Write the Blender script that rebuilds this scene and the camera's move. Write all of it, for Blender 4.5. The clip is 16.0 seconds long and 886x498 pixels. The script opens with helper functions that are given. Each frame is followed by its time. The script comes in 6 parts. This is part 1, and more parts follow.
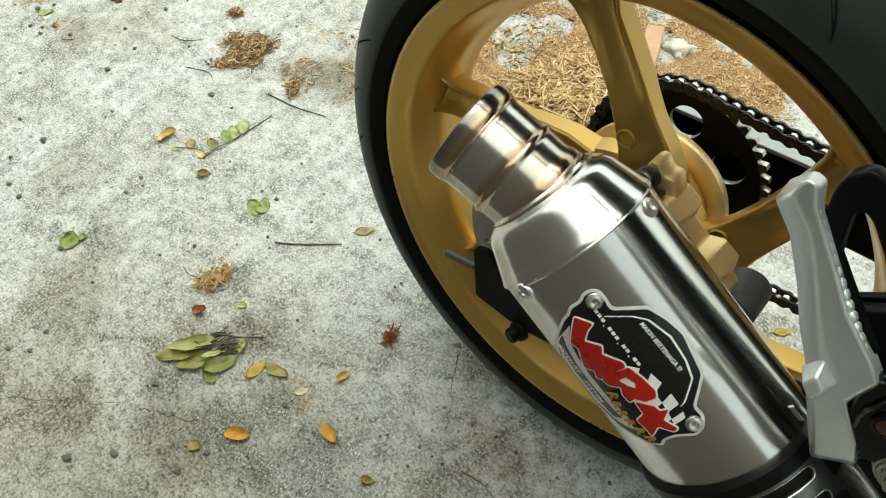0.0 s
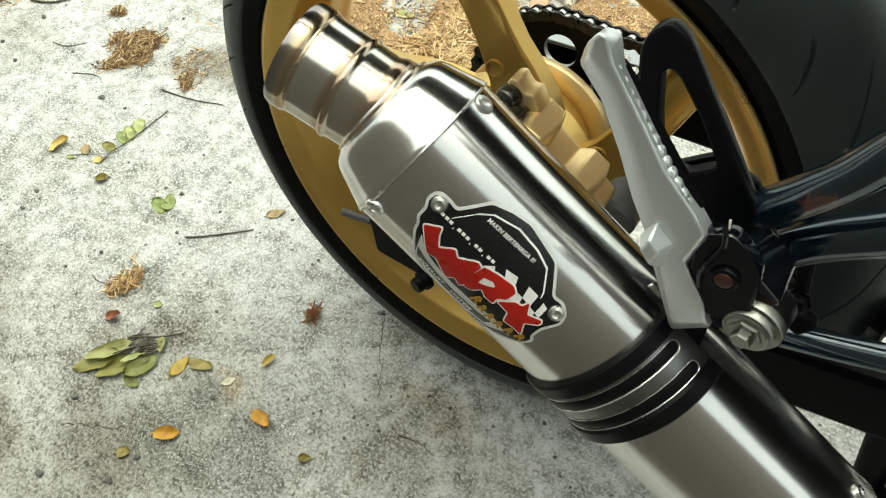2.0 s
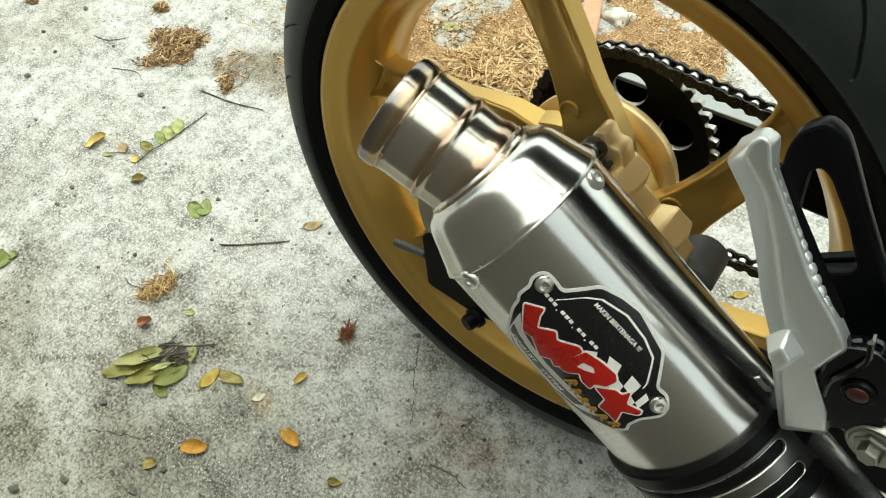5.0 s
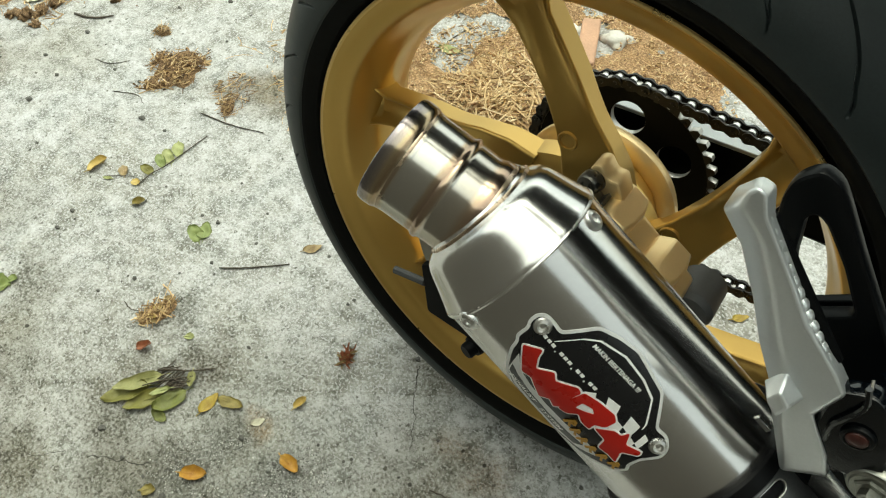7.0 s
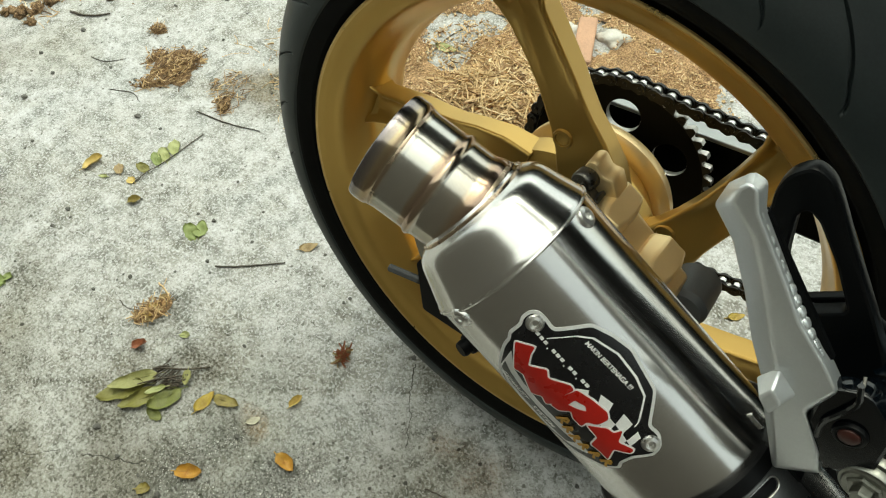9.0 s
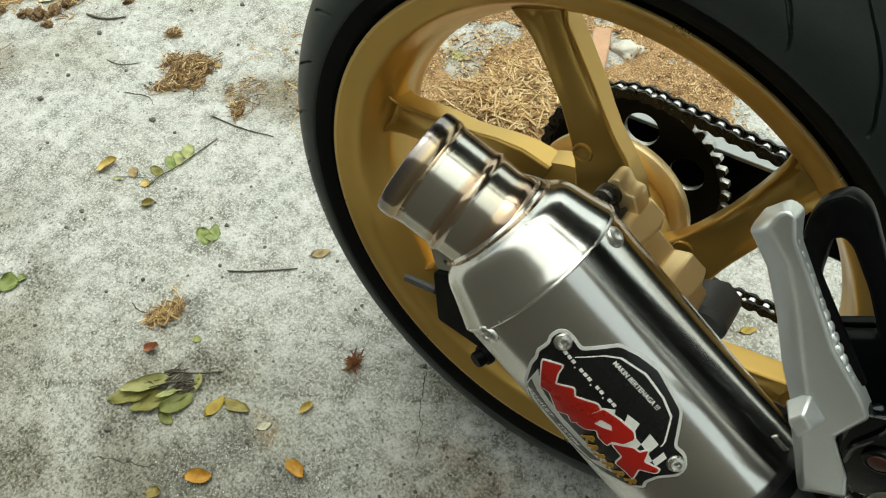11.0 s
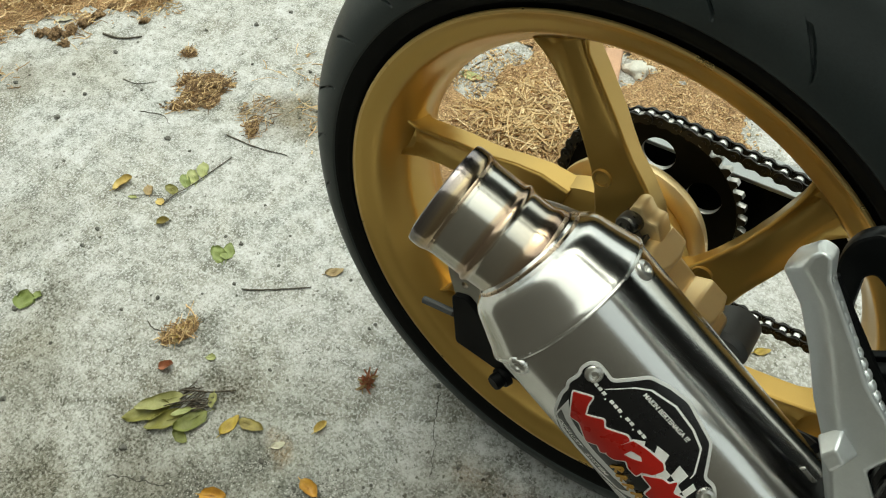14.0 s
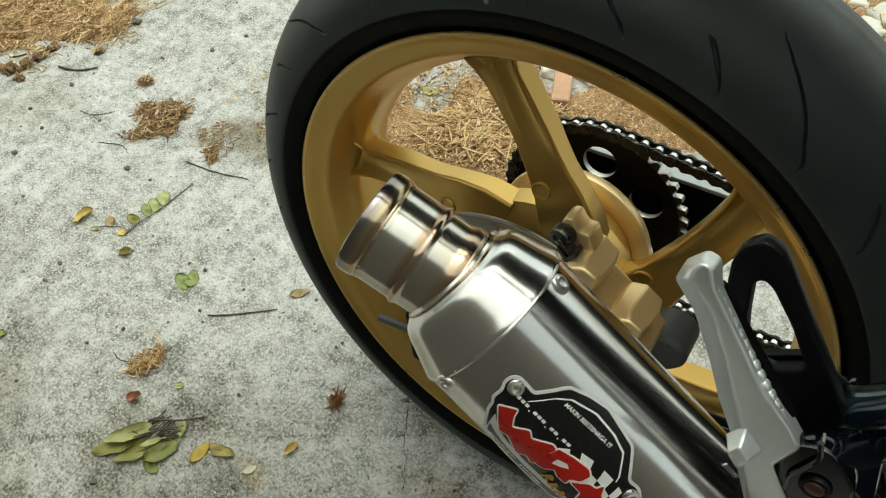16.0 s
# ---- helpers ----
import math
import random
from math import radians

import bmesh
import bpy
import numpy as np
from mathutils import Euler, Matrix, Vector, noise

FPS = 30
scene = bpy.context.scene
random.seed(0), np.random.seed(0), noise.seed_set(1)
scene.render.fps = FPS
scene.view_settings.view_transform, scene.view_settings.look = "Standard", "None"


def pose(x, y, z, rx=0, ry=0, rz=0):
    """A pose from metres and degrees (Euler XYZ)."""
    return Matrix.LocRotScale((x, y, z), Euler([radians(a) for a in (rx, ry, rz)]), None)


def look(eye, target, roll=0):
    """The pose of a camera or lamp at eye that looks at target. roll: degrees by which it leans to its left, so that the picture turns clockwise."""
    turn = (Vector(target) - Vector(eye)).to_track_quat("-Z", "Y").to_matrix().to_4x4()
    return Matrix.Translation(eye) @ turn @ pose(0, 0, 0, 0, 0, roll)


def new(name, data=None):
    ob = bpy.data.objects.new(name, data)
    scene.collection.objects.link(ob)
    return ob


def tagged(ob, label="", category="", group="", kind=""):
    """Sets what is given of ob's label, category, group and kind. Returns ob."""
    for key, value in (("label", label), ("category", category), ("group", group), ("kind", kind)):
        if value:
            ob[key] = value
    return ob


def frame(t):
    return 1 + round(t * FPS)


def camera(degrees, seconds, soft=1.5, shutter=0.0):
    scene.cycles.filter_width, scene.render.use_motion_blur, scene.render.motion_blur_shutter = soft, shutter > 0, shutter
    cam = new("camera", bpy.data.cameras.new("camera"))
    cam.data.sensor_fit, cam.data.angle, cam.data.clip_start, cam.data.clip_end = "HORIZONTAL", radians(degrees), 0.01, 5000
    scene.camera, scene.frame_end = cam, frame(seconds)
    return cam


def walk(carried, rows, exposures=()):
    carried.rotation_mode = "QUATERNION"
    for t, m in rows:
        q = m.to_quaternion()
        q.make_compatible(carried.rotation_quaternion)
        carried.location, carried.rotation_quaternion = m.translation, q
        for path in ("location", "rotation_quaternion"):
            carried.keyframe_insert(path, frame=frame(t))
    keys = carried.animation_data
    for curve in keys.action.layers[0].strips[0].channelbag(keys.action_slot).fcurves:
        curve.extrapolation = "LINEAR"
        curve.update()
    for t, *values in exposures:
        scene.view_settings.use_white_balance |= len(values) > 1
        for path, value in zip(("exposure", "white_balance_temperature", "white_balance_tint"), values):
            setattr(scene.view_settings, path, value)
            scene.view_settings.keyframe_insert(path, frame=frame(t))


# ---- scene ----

# ---- camera and walk ----
cam = camera(64.12, 16.0, soft=1.12)
walk(cam, [
    (0, pose(0.1446, -0.2933, 0.8128, 32.96, 4.47, 40.80)),
    (0.5, pose(0.1464, -0.2928, 0.8119, 33.21, 4.40, 40.58)),
    (1, pose(0.1485, -0.2950, 0.8066, 32.83, 4.14, 40.10)),
    (1.5, pose(0.1695, -0.2916, 0.7971, 32.11, 4.41, 36.70)),
    (2, pose(0.1946, -0.2881, 0.7871, 31.45, 5.12, 32.07)),
    (2.5, pose(0.2120, -0.2799, 0.7863, 31.10, 4.06, 29.56)),
    (3, pose(0.1933, -0.2824, 0.7852, 30.31, 3.67, 31.31)),
    (3.5, pose(0.1692, -0.2755, 0.7906, 31.14, 4.62, 32.63)),
    (4, pose(0.1576, -0.2763, 0.7860, 30.19, 3.96, 34.43)),
    (4.5, pose(0.1454, -0.2773, 0.7889, 30.77, 3.99, 35.19)),
    (7, pose(0.1377, -0.2691, 0.7985, 32.62, 4.16, 35.22)),
    (7.5, pose(0.1363, -0.2674, 0.8003, 32.74, 4.24, 35.14)),
    (8, pose(0.1365, -0.2699, 0.7966, 32.45, 4.05, 35.51)),
    (8.5, pose(0.1381, -0.2706, 0.7966, 32.43, 4.06, 35.40)),
    (9, pose(0.1398, -0.2680, 0.7968, 32.56, 4.01, 35.16)),
    (11.5, pose(0.1280, -0.2711, 0.8043, 33.26, 3.88, 36.31)),
    (12, pose(0.1278, -0.2684, 0.8067, 33.55, 3.98, 36.27)),
    (12.5, pose(0.1288, -0.2710, 0.8069, 33.47, 4.01, 36.19)),
    (13, pose(0.1297, -0.2710, 0.8088, 33.67, 3.79, 36.34)),
    (13.5, pose(0.1289, -0.2711, 0.8115, 33.93, 3.98, 36.02)),
    (14, pose(0.1186, -0.2740, 0.8104, 34.11, 4.02, 36.54)),
    (14.5, pose(0.1256, -0.2637, 0.8141, 34.50, 4.21, 35.26)),
    (15, pose(0.1286, -0.2594, 0.8173, 34.66, 4.14, 34.83)),
    (15.5, pose(0.1313, -0.2584, 0.8156, 34.57, 4.77, 34.27)),
    (16, pose(0.1409, -0.2592, 0.8209, 34.58, 4.60, 33.00)),
], exposures=[(t, e + 0.41, 7100, -8) for t, e in ((0.0, 0.65), (1.5, 0.75), (2.5, 1.03), (3.5, 0.95), (4.5, 0.86), (7.0, 0.58), (9.0, 0.54), (12.0, 0.47), (14.0, 0.45), (15.0, 0.38), (16.0, 0.36))])

# ---- light ----
world = bpy.data.worlds.new("world")
scene.world = world
world.use_nodes = True
wn = world.node_tree.nodes
sky = wn.new("ShaderNodeTexSky")
sky.sky_type, sky.sun_disc = "NISHITA", False
sky.sun_elevation, sky.sun_rotation = radians(70), radians(-29)
sky.air_density, sky.dust_density, sky.ozone_density = 1.0, 3.0, 1.0
wn["Background"].inputs["Strength"].default_value = 0.15
cloud = wn.new("ShaderNodeHueSaturation")
cloud.inputs["Saturation"].default_value = 0.3
world.node_tree.links.new(sky.outputs["Color"], cloud.inputs["Color"])
world.node_tree.links.new(cloud.outputs["Color"], wn["Background"].inputs["Color"])
sun_data = bpy.data.lights.new("sun", "SUN")
sun_data.energy, sun_data.angle, sun_data.color = 0.68, radians(100), (1.0, 0.96, 0.9)
sun = new("sun", sun_data)
sun.matrix_world = look((-0.5, 0.9, 2.8), (0, 0, 0))

# ---- materials ----
def material(name):
    m = bpy.data.materials.new(name)
    m.use_nodes = True
    return m, m.node_tree.nodes, m.node_tree.links, m.node_tree.nodes["Principled BSDF"]


def noise_node(nodes, links, coord, scale, detail=4.0, rough=0.6, stretch=None):
    tex = nodes.new("ShaderNodeTexNoise")
    tex.inputs["Scale"].default_value = scale
    tex.inputs["Detail"].default_value = detail
    tex.inputs["Roughness"].default_value = rough
    if stretch:
        mp = nodes.new("ShaderNodeMapping")
        mp.inputs["Scale"].default_value = stretch
        links.new(coord, mp.inputs["Vector"])
        coord = mp.outputs["Vector"]
    links.new(coord, tex.inputs["Vector"])
    return tex.outputs["Fac"]


def ramp(nodes, links, fac, stops):
    r = nodes.new("ShaderNodeValToRGB")
    while len(r.color_ramp.elements) < len(stops):
        r.color_ramp.elements.new(0.5)
    for e, (p, c) in zip(r.color_ramp.elements, stops):
        e.position, e.color = p, (*c, 1.0) if len(c) == 3 else c
    links.new(fac, r.inputs["Fac"])
    return r.outputs["Color"]


def grey(v):
    return (v, v, v)


def mix(nodes, links, fac, a, b, blend="MIX"):
    m = nodes.new("ShaderNodeMix")
    m.data_type, m.blend_type = "RGBA", blend
    for sock, v in ((m.inputs[0], fac), (m.inputs[6], a), (m.inputs[7], b)):
        if isinstance(v, bpy.types.NodeSocket):
            links.new(v, sock)
        else:
            sock.default_value = v if isinstance(v, float) else (*v, 1.0)
    return m.outputs[2]


def bump(nodes, links, bsdf, height, strength, distance, after=None):
    b = nodes.new("ShaderNodeBump")
    b.inputs["Strength"].default_value, b.inputs["Distance"].default_value = strength, distance
    links.new(height, b.inputs["Height"])
    if after:
        links.new(after, b.inputs["Normal"])
    links.new(b.outputs["Normal"], bsdf.inputs["Normal"])
    return b.outputs["Normal"]


def coords(nodes):
    return nodes.new("ShaderNodeTexCoord").outputs["Object"]


def surface(name, base, rough, metal=0.0, vary=0.15, scale=40.0, fine=400.0, relief=0.1, depth=0.0005, spread=0.12, dirt=None, dirt_amount=0.0, spec=0.5):
    """A paint, plastic or metal with stains at a coarse and a fine scale, uneven gloss and a fine relief."""
    m, nodes, links, bsdf = material(name)
    co = coords(nodes)
    coarse, grain = noise_node(nodes, links, co, scale), noise_node(nodes, links, co, fine, 3.0)
    dark, light = tuple(c * (1 - vary) for c in base), tuple(min(1.0, c * (1 + vary)) for c in base)
    col = ramp(nodes, links, coarse, [(0.3, dark), (0.7, light)])
    col = mix(nodes, links, 0.35, col, ramp(nodes, links, grain, [(0.3, dark), (0.7, light)]))
    if dirt:
        spots = ramp(nodes, links, noise_node(nodes, links, co, scale * 0.7, 8.0, 0.7), [(0.62 - dirt_amount, grey(0.0)), (0.72, grey(1.0))])
        col = mix(nodes, links, spots, col, dirt)
    links.new(col, bsdf.inputs["Base Color"])
    links.new(ramp(nodes, links, coarse, [(0.25, grey(max(0.02, rough - spread))), (0.75, grey(min(1.0, rough + spread)))]), bsdf.inputs["Roughness"])
    bsdf.inputs["Metallic"].default_value = metal
    bsdf.inputs["Specular IOR Level"].default_value = spec
    bump(nodes, links, bsdf, grain, relief, depth)
    return m


GOLD = surface("gold_wheel_paint", (0.560, 0.362, 0.105), 0.30, 0.74, 0.035, 9, 1400, 0.05, 0.0002, 0.02)
LIP_GOLD = surface("highlit_worn_lip", (0.70, 0.50, 0.20), 0.30, 0.75, 0.08, 40, 1200, 0.06, 0.0002, 0.05, (0.2, 0.13, 0.06), -0.02)
GOLD_LIGHT = surface("champagne_anodised_metal", (0.82, 0.62, 0.33), 0.36, 0.72, 0.05, 30, 1200, 0.08, 0.0002, 0.04)
RUBBER = surface("tyre_rubber", (0.0190, 0.0262, 0.0268), 0.50, 0.0, 0.3, 16, 600, 0.2, 0.0005, 0.12, (0.03, 0.029, 0.026), -0.03, spec=0.42)
BLACK_PAINT = surface("black_gloss_paint", (0.0022, 0.0034, 0.0050), 0.13, 0.0, 0.2, 22, 500, 0.05, 0.0003, 0.08, (0.035, 0.016, 0.010), 0.0, spec=0.5)
BLACK_SATIN = surface("black_satin_paint", (0.0024, 0.0030, 0.0036), 0.36, 0.0, 0.25, 40, 700, 0.08, 0.0003, 0.08, spec=0.18)
ZINC = surface("weathered_zinc", (0.30, 0.305, 0.275), 0.36, 1.0, 0.25, 60, 700, 0.1, 0.0003, 0.08, (0.16, 0.11, 0.06), 0.02)
BLACK_MATT = surface("black_matt_paint", (0.0020, 0.0022, 0.0025), 0.5, 0.0, 0.25, 30, 600, 0.12, 0.0004, 0.1, spec=0.08)
SIDEWALL = surface("tyre_sidewall_rubber", (0.0042, 0.0044, 0.0042), 0.58, 0.0, 0.3, 20, 600, 0.2, 0.0004, 0.12, spec=0.09)
BLACK_RUBBER = surface("black_strap_rubber", (0.005, 0.005, 0.0055), 0.36, 0.0, 0.2, 40, 800, 0.1, 0.0003, spec=0.10)
ARM_PAINT = surface("black_arm_paint", (0.0012, 0.0020, 0.0024), 0.34, 0.0, 0.25, 22, 600, 0.1, 0.0003, 0.08, spec=0.04)
TUBE_PAINT = surface("blue_black_tube_paint", (0.0030, 0.0080, 0.0140), 0.16, 0.0, 0.25, 60, 300, 0.05, 0.0003, 0.05, (0.10, 0.034, 0.022), 0.03, spec=0.8)
CHAIN_STEEL = surface("oily_chain_steel", (0.016, 0.015, 0.014), 0.34, 0.5, 0.3, 60, 900, 0.1, 0.0003)
BRIGHT_STEEL = surface("bright_worn_steel", (0.72, 0.71, 0.69), 0.28, 1.0, 0.08, 60, 900, 0.06, 0.0002)
ALU_CAST = surface("cast_silver_aluminium", (0.73, 0.755, 0.77), 0.33, 0.72, 0.06, 45, 900, 0.10, 0.0003, 0.07)
DISC_STEEL = surface("brake_disc_steel", (0.26, 0.245, 0.22), 0.38, 1.0, 0.12, 40, 900, 0.08, 0.0003)
DARK_GREY = surface("dark_grey_plastic", (0.05, 0.052, 0.055), 0.5, 0.0, 0.15, 30, 600, 0.1, 0.0003)
REFLECTOR = surface("red_brown_pin", (0.06, 0.018, 0.014), 0.4, 0.2, 0.2, 60, 600)


def brushed(name, axis_from, tint, rough=0.24, heat=False, grainway=None, along_grain=0.85):
    """Brushed stainless steel: fine scratches round the axis, cloudy gloss, and straw to blue heat tints near the weld for the outlet."""
    m, nodes, links, bsdf = material(name)
    co = coords(nodes)
    cloud = noise_node(nodes, links, co, 30.0, 5.0)
    scratch = noise_node(nodes, links, axis_from(nodes, links, co), 1.0, 3.0, 0.7)
    col = mix(nodes, links, 0.08, ramp(nodes, links, cloud, [(0.3, tuple(c * 0.92 for c in tint)), (0.7, tint)]),
              ramp(nodes, links, scratch, [(0.3, tuple(c * 0.8 for c in tint)), (0.7, tuple(min(1, c * 1.08) for c in tint))]))
    if heat:
        sep = nodes.new("ShaderNodeSeparateXYZ")
        links.new(axis_from(nodes, links, co, raw=True), sep.inputs[0])
        wob = nodes.new("ShaderNodeMath")
        wob.operation, wob.inputs[1].default_value = "MULTIPLY_ADD", 0.004
        links.new(cloud, wob.inputs[0])
        links.new(sep.outputs["Z"], wob.inputs[2])
        rng = nodes.new("ShaderNodeMapRange")
        rng.inputs["From Min"].default_value, rng.inputs["From Max"].default_value = -0.050, 0.012
        links.new(wob.outputs[0], rng.inputs["Value"])
        tones = heat
        col = mix(nodes, links, 1.0, col, ramp(nodes, links, rng.outputs[0], tones), "MULTIPLY")
    links.new(col, bsdf.inputs["Base Color"])
    bsdf.inputs["Metallic"].default_value = 1.0
    links.new(ramp(nodes, links, scratch, [(0.2, grey(rough - 0.02)), (0.8, grey(rough + 0.03))]), bsdf.inputs["Roughness"])
    if grainway:
        way = nodes.new("ShaderNodeCombineXYZ")
        for k in range(3):
            way.inputs[k].default_value = grainway[k]
        links.new(way.outputs[0], bsdf.inputs["Tangent"])
        bsdf.inputs["Anisotropic"].default_value = along_grain
    bump(nodes, links, bsdf, scratch, 0.015, 0.0001)
    return m


def chafed(m, at, reach, tone):
    """Gloss coat, with the paint chafed through to rust round one place."""
    nodes, links = m.node_tree.nodes, m.node_tree.links
    bsdf = nodes["Principled BSDF"]
    bsdf.inputs["Coat Weight"].default_value, bsdf.inputs["Coat Roughness"].default_value, bsdf.inputs["Coat IOR"].default_value = 0.55, 0.13, 1.6
    bsdf.inputs["Specular Tint"].default_value = (0.72, 0.88, 1.0, 1.0)
    co = coords(nodes)
    far = nodes.new("ShaderNodeVectorMath")
    far.operation, far.inputs[1].default_value = "DISTANCE", at
    links.new(co, far.inputs[0])
    edge = nodes.new("ShaderNodeMath")
    edge.operation, edge.inputs[1].default_value = "MULTIPLY_ADD", reach * 2.6
    links.new(noise_node(nodes, links, co, 240.0, 5.0, 0.75), edge.inputs[0])
    links.new(far.outputs["Value"], edge.inputs[2])
    worn = nodes.new("ShaderNodeMapRange")
    worn.inputs["From Min"].default_value, worn.inputs["From Max"].default_value = reach * 2.2, reach * 1.9
    links.new(edge.outputs[0], worn.inputs["Value"])
    links.new(mix(nodes, links, worn.outputs[0], bsdf.inputs["Base Color"].links[0].from_socket, tone), bsdf.inputs["Base Color"])


chafed(TUBE_PAINT, (0.2165, -0.1425, 0.2265), 0.0085, (0.075, 0.030, 0.022))


def speckled(m):
    """Sparse pale grains of dust on a dark surface."""
    nodes, links = m.node_tree.nodes, m.node_tree.links
    bsdf = nodes["Principled BSDF"]
    old = bsdf.inputs["Base Color"].links[0].from_socket
    cell = nodes.new("ShaderNodeTexVoronoi")
    cell.inputs["Scale"].default_value = 62.0
    links.new(coords(nodes), cell.inputs["Vector"])
    pick = nodes.new("ShaderNodeSeparateColor")
    links.new(cell.outputs["Color"], pick.inputs[0])
    some = ramp(nodes, links, pick.outputs[0], [(0.945, grey(0.0)), (0.95, grey(1.0))])
    near = ramp(nodes, links, cell.outputs["Distance"], [(0.10, grey(1.0)), (0.16, grey(0.0))])
    both = mix(nodes, links, 1.0, some, near, "MULTIPLY")
    links.new(mix(nodes, links, both, old, (0.26, 0.25, 0.22)), bsdf.inputs["Base Color"])




def pale_crown(m):
    """Paler crown of the tread: pale dust and scuffs, with its sheen put into the colour, thinning out towards the
    shoulder.
    """
    nodes, links = m.node_tree.nodes, m.node_tree.links
    bsdf = nodes["Principled BSDF"]
    old = bsdf.inputs["Base Color"].links[0].from_socket
    co = coords(nodes)
    sep = nodes.new("ShaderNodeSeparateXYZ")
    links.new(co, sep.inputs[0])
    across = nodes.new("ShaderNodeMapRange")
    across.inputs["From Min"].default_value, across.inputs["From Max"].default_value = 0.002, 0.036
    links.new(sep.outputs["Y"], across.inputs["Value"])
    scuff = ramp(nodes, links, noise_node(nodes, links, co, 26.0, 6.0, 0.7), [(0.34, grey(0.35)), (0.62, grey(0.9))])
    links.new(mix(nodes, links, mix(nodes, links, 1.0, scuff, across.outputs[0], "MULTIPLY"), old, (0.056, 0.064, 0.064)), bsdf.inputs["Base Color"])


pale_crown(RUBBER)
speckled(RUBBER)

# ---- mesh tools ----
def mesh_from(name, verts, faces, mat, smooth=True):
    me = bpy.data.meshes.new(name)
    me.from_pydata([tuple(v) for v in verts], [], [tuple(f) for f in faces])
    me.materials.append(mat)
    if smooth:
        me.polygons.foreach_set("use_smooth", [True] * len(me.polygons))
    return me


def bm_mesh(name, bm, mat, smooth=True):
    bmesh.ops.recalc_face_normals(bm, faces=bm.faces)
    me = bpy.data.meshes.new(name)
    bm.to_mesh(me)
    bm.free()
    me.materials.append(mat)
    if smooth:
        me.polygons.foreach_set("use_smooth", [True] * len(me.polygons))
    return me


def part(name, me, parent, label="", bevel=0.0, angle=35):
    """Hangs a mesh under a thing or under one of its parts."""
    ob = new(name, me)
    ob.parent = parent
    if parent is bike:
        ob.location = -BASE
    if bevel:
        b = ob.modifiers.new("bevel", "BEVEL")
        b.width, b.segments, b.limit_method, b.angle_limit, b.harden_normals = bevel, 2, "ANGLE", radians(30), False
    if me.polygons and any(p.use_smooth for p in me.polygons):
        me.set_sharp_from_angle(angle=radians(angle))
    return tagged(ob, label)


def spline(points, n):
    """n points spread along a Catmull-Rom curve through the given ones."""
    p = [Vector(q) for q in points]
    p = [2 * p[0] - p[1], *p, 2 * p[-1] - p[-2]]
    out = []
    for k in range(n):
        u = k / (n - 1) * (len(p) - 3)
        i = min(int(u), len(p) - 4)
        u -= i
        a, b, c, d = p[i:i + 4]
        out.append(0.5 * (2 * b + (c - a) * u + (2 * a - 5 * b + 4 * c - d) * u * u + (3 * b - a - 3 * c + d) * u ** 3))
    return out


def lathe(profile, seg, m, arc=(0.0, 2 * math.pi), closed=False):
    """Turns (radius, height) points round the z axis of m. closed: the profile is a ring."""
    full = abs(arc[1] - arc[0] - 2 * math.pi) < 1e-6
    cols = seg if full else seg + 1
    n = len(profile)
    verts = [m @ Vector((r * math.cos(a), r * math.sin(a), h)) for a in (arc[0] + (arc[1] - arc[0]) * k / seg for k in range(cols)) for r, h in profile]
    faces = []
    for k in range(seg):
        k2 = (k + 1) % cols
        for i in range(n if closed else n - 1):
            j = (i + 1) % n
            faces.append((k * n + i, k2 * n + i, k2 * n + j, k * n + j))
    if closed and not full:
        faces += [tuple(range(n - 1, -1, -1)), tuple(seg * n + i for i in range(n))]
    return verts, faces


def join(*pieces):
    verts, faces = [], []
    for v, f in pieces:
        base = len(verts)
        verts += list(v)
        faces += [tuple(i + base for i in q) for q in f]
    return verts, faces


def loft(rings, cap=True):
    n = len(rings[0])
    verts = [v for r in rings for v in r]
    faces = [(k * n + i, k * n + (i + 1) % n, (k + 1) * n + (i + 1) % n, (k + 1) * n + i) for k in range(len(rings) - 1) for i in range(n)]
    if cap:
        faces += [tuple(range(n - 1, -1, -1)), tuple((len(rings) - 1) * n + i for i in range(n))]
    return verts, faces


def sweep(path, radius, seg=12, cap=True, flat=1.0):
    """A tube along points; radius is a number or one for each point."""
    path = [Vector(p) for p in path]
    rings, up = [], Vector((0.13, 0.31, 0.94)).normalized()
    for k, p in enumerate(path):
        d = (path[min(k + 1, len(path) - 1)] - path[max(k - 1, 0)]).normalized()
        a = d.cross(up).normalized()
        up = a.cross(d).normalized()
        r = radius[k] if isinstance(radius, (list, tuple)) else radius
        rings.append([p + a * (r * math.cos(2 * math.pi * i / seg)) + up * (r * flat * math.sin(2 * math.pi * i / seg)) for i in range(seg)])
    return loft(rings, cap)


def block(size, m):
    x, y, z = (s / 2 for s in size)
    v = [m @ Vector((a * x, b * y, c * z)) for a in (-1, 1) for b in (-1, 1) for c in (-1, 1)]
    return v, [(0, 1, 3, 2), (4, 6, 7, 5), (0, 4, 5, 1), (2, 3, 7, 6), (0, 2, 6, 4), (1, 5, 7, 3)]


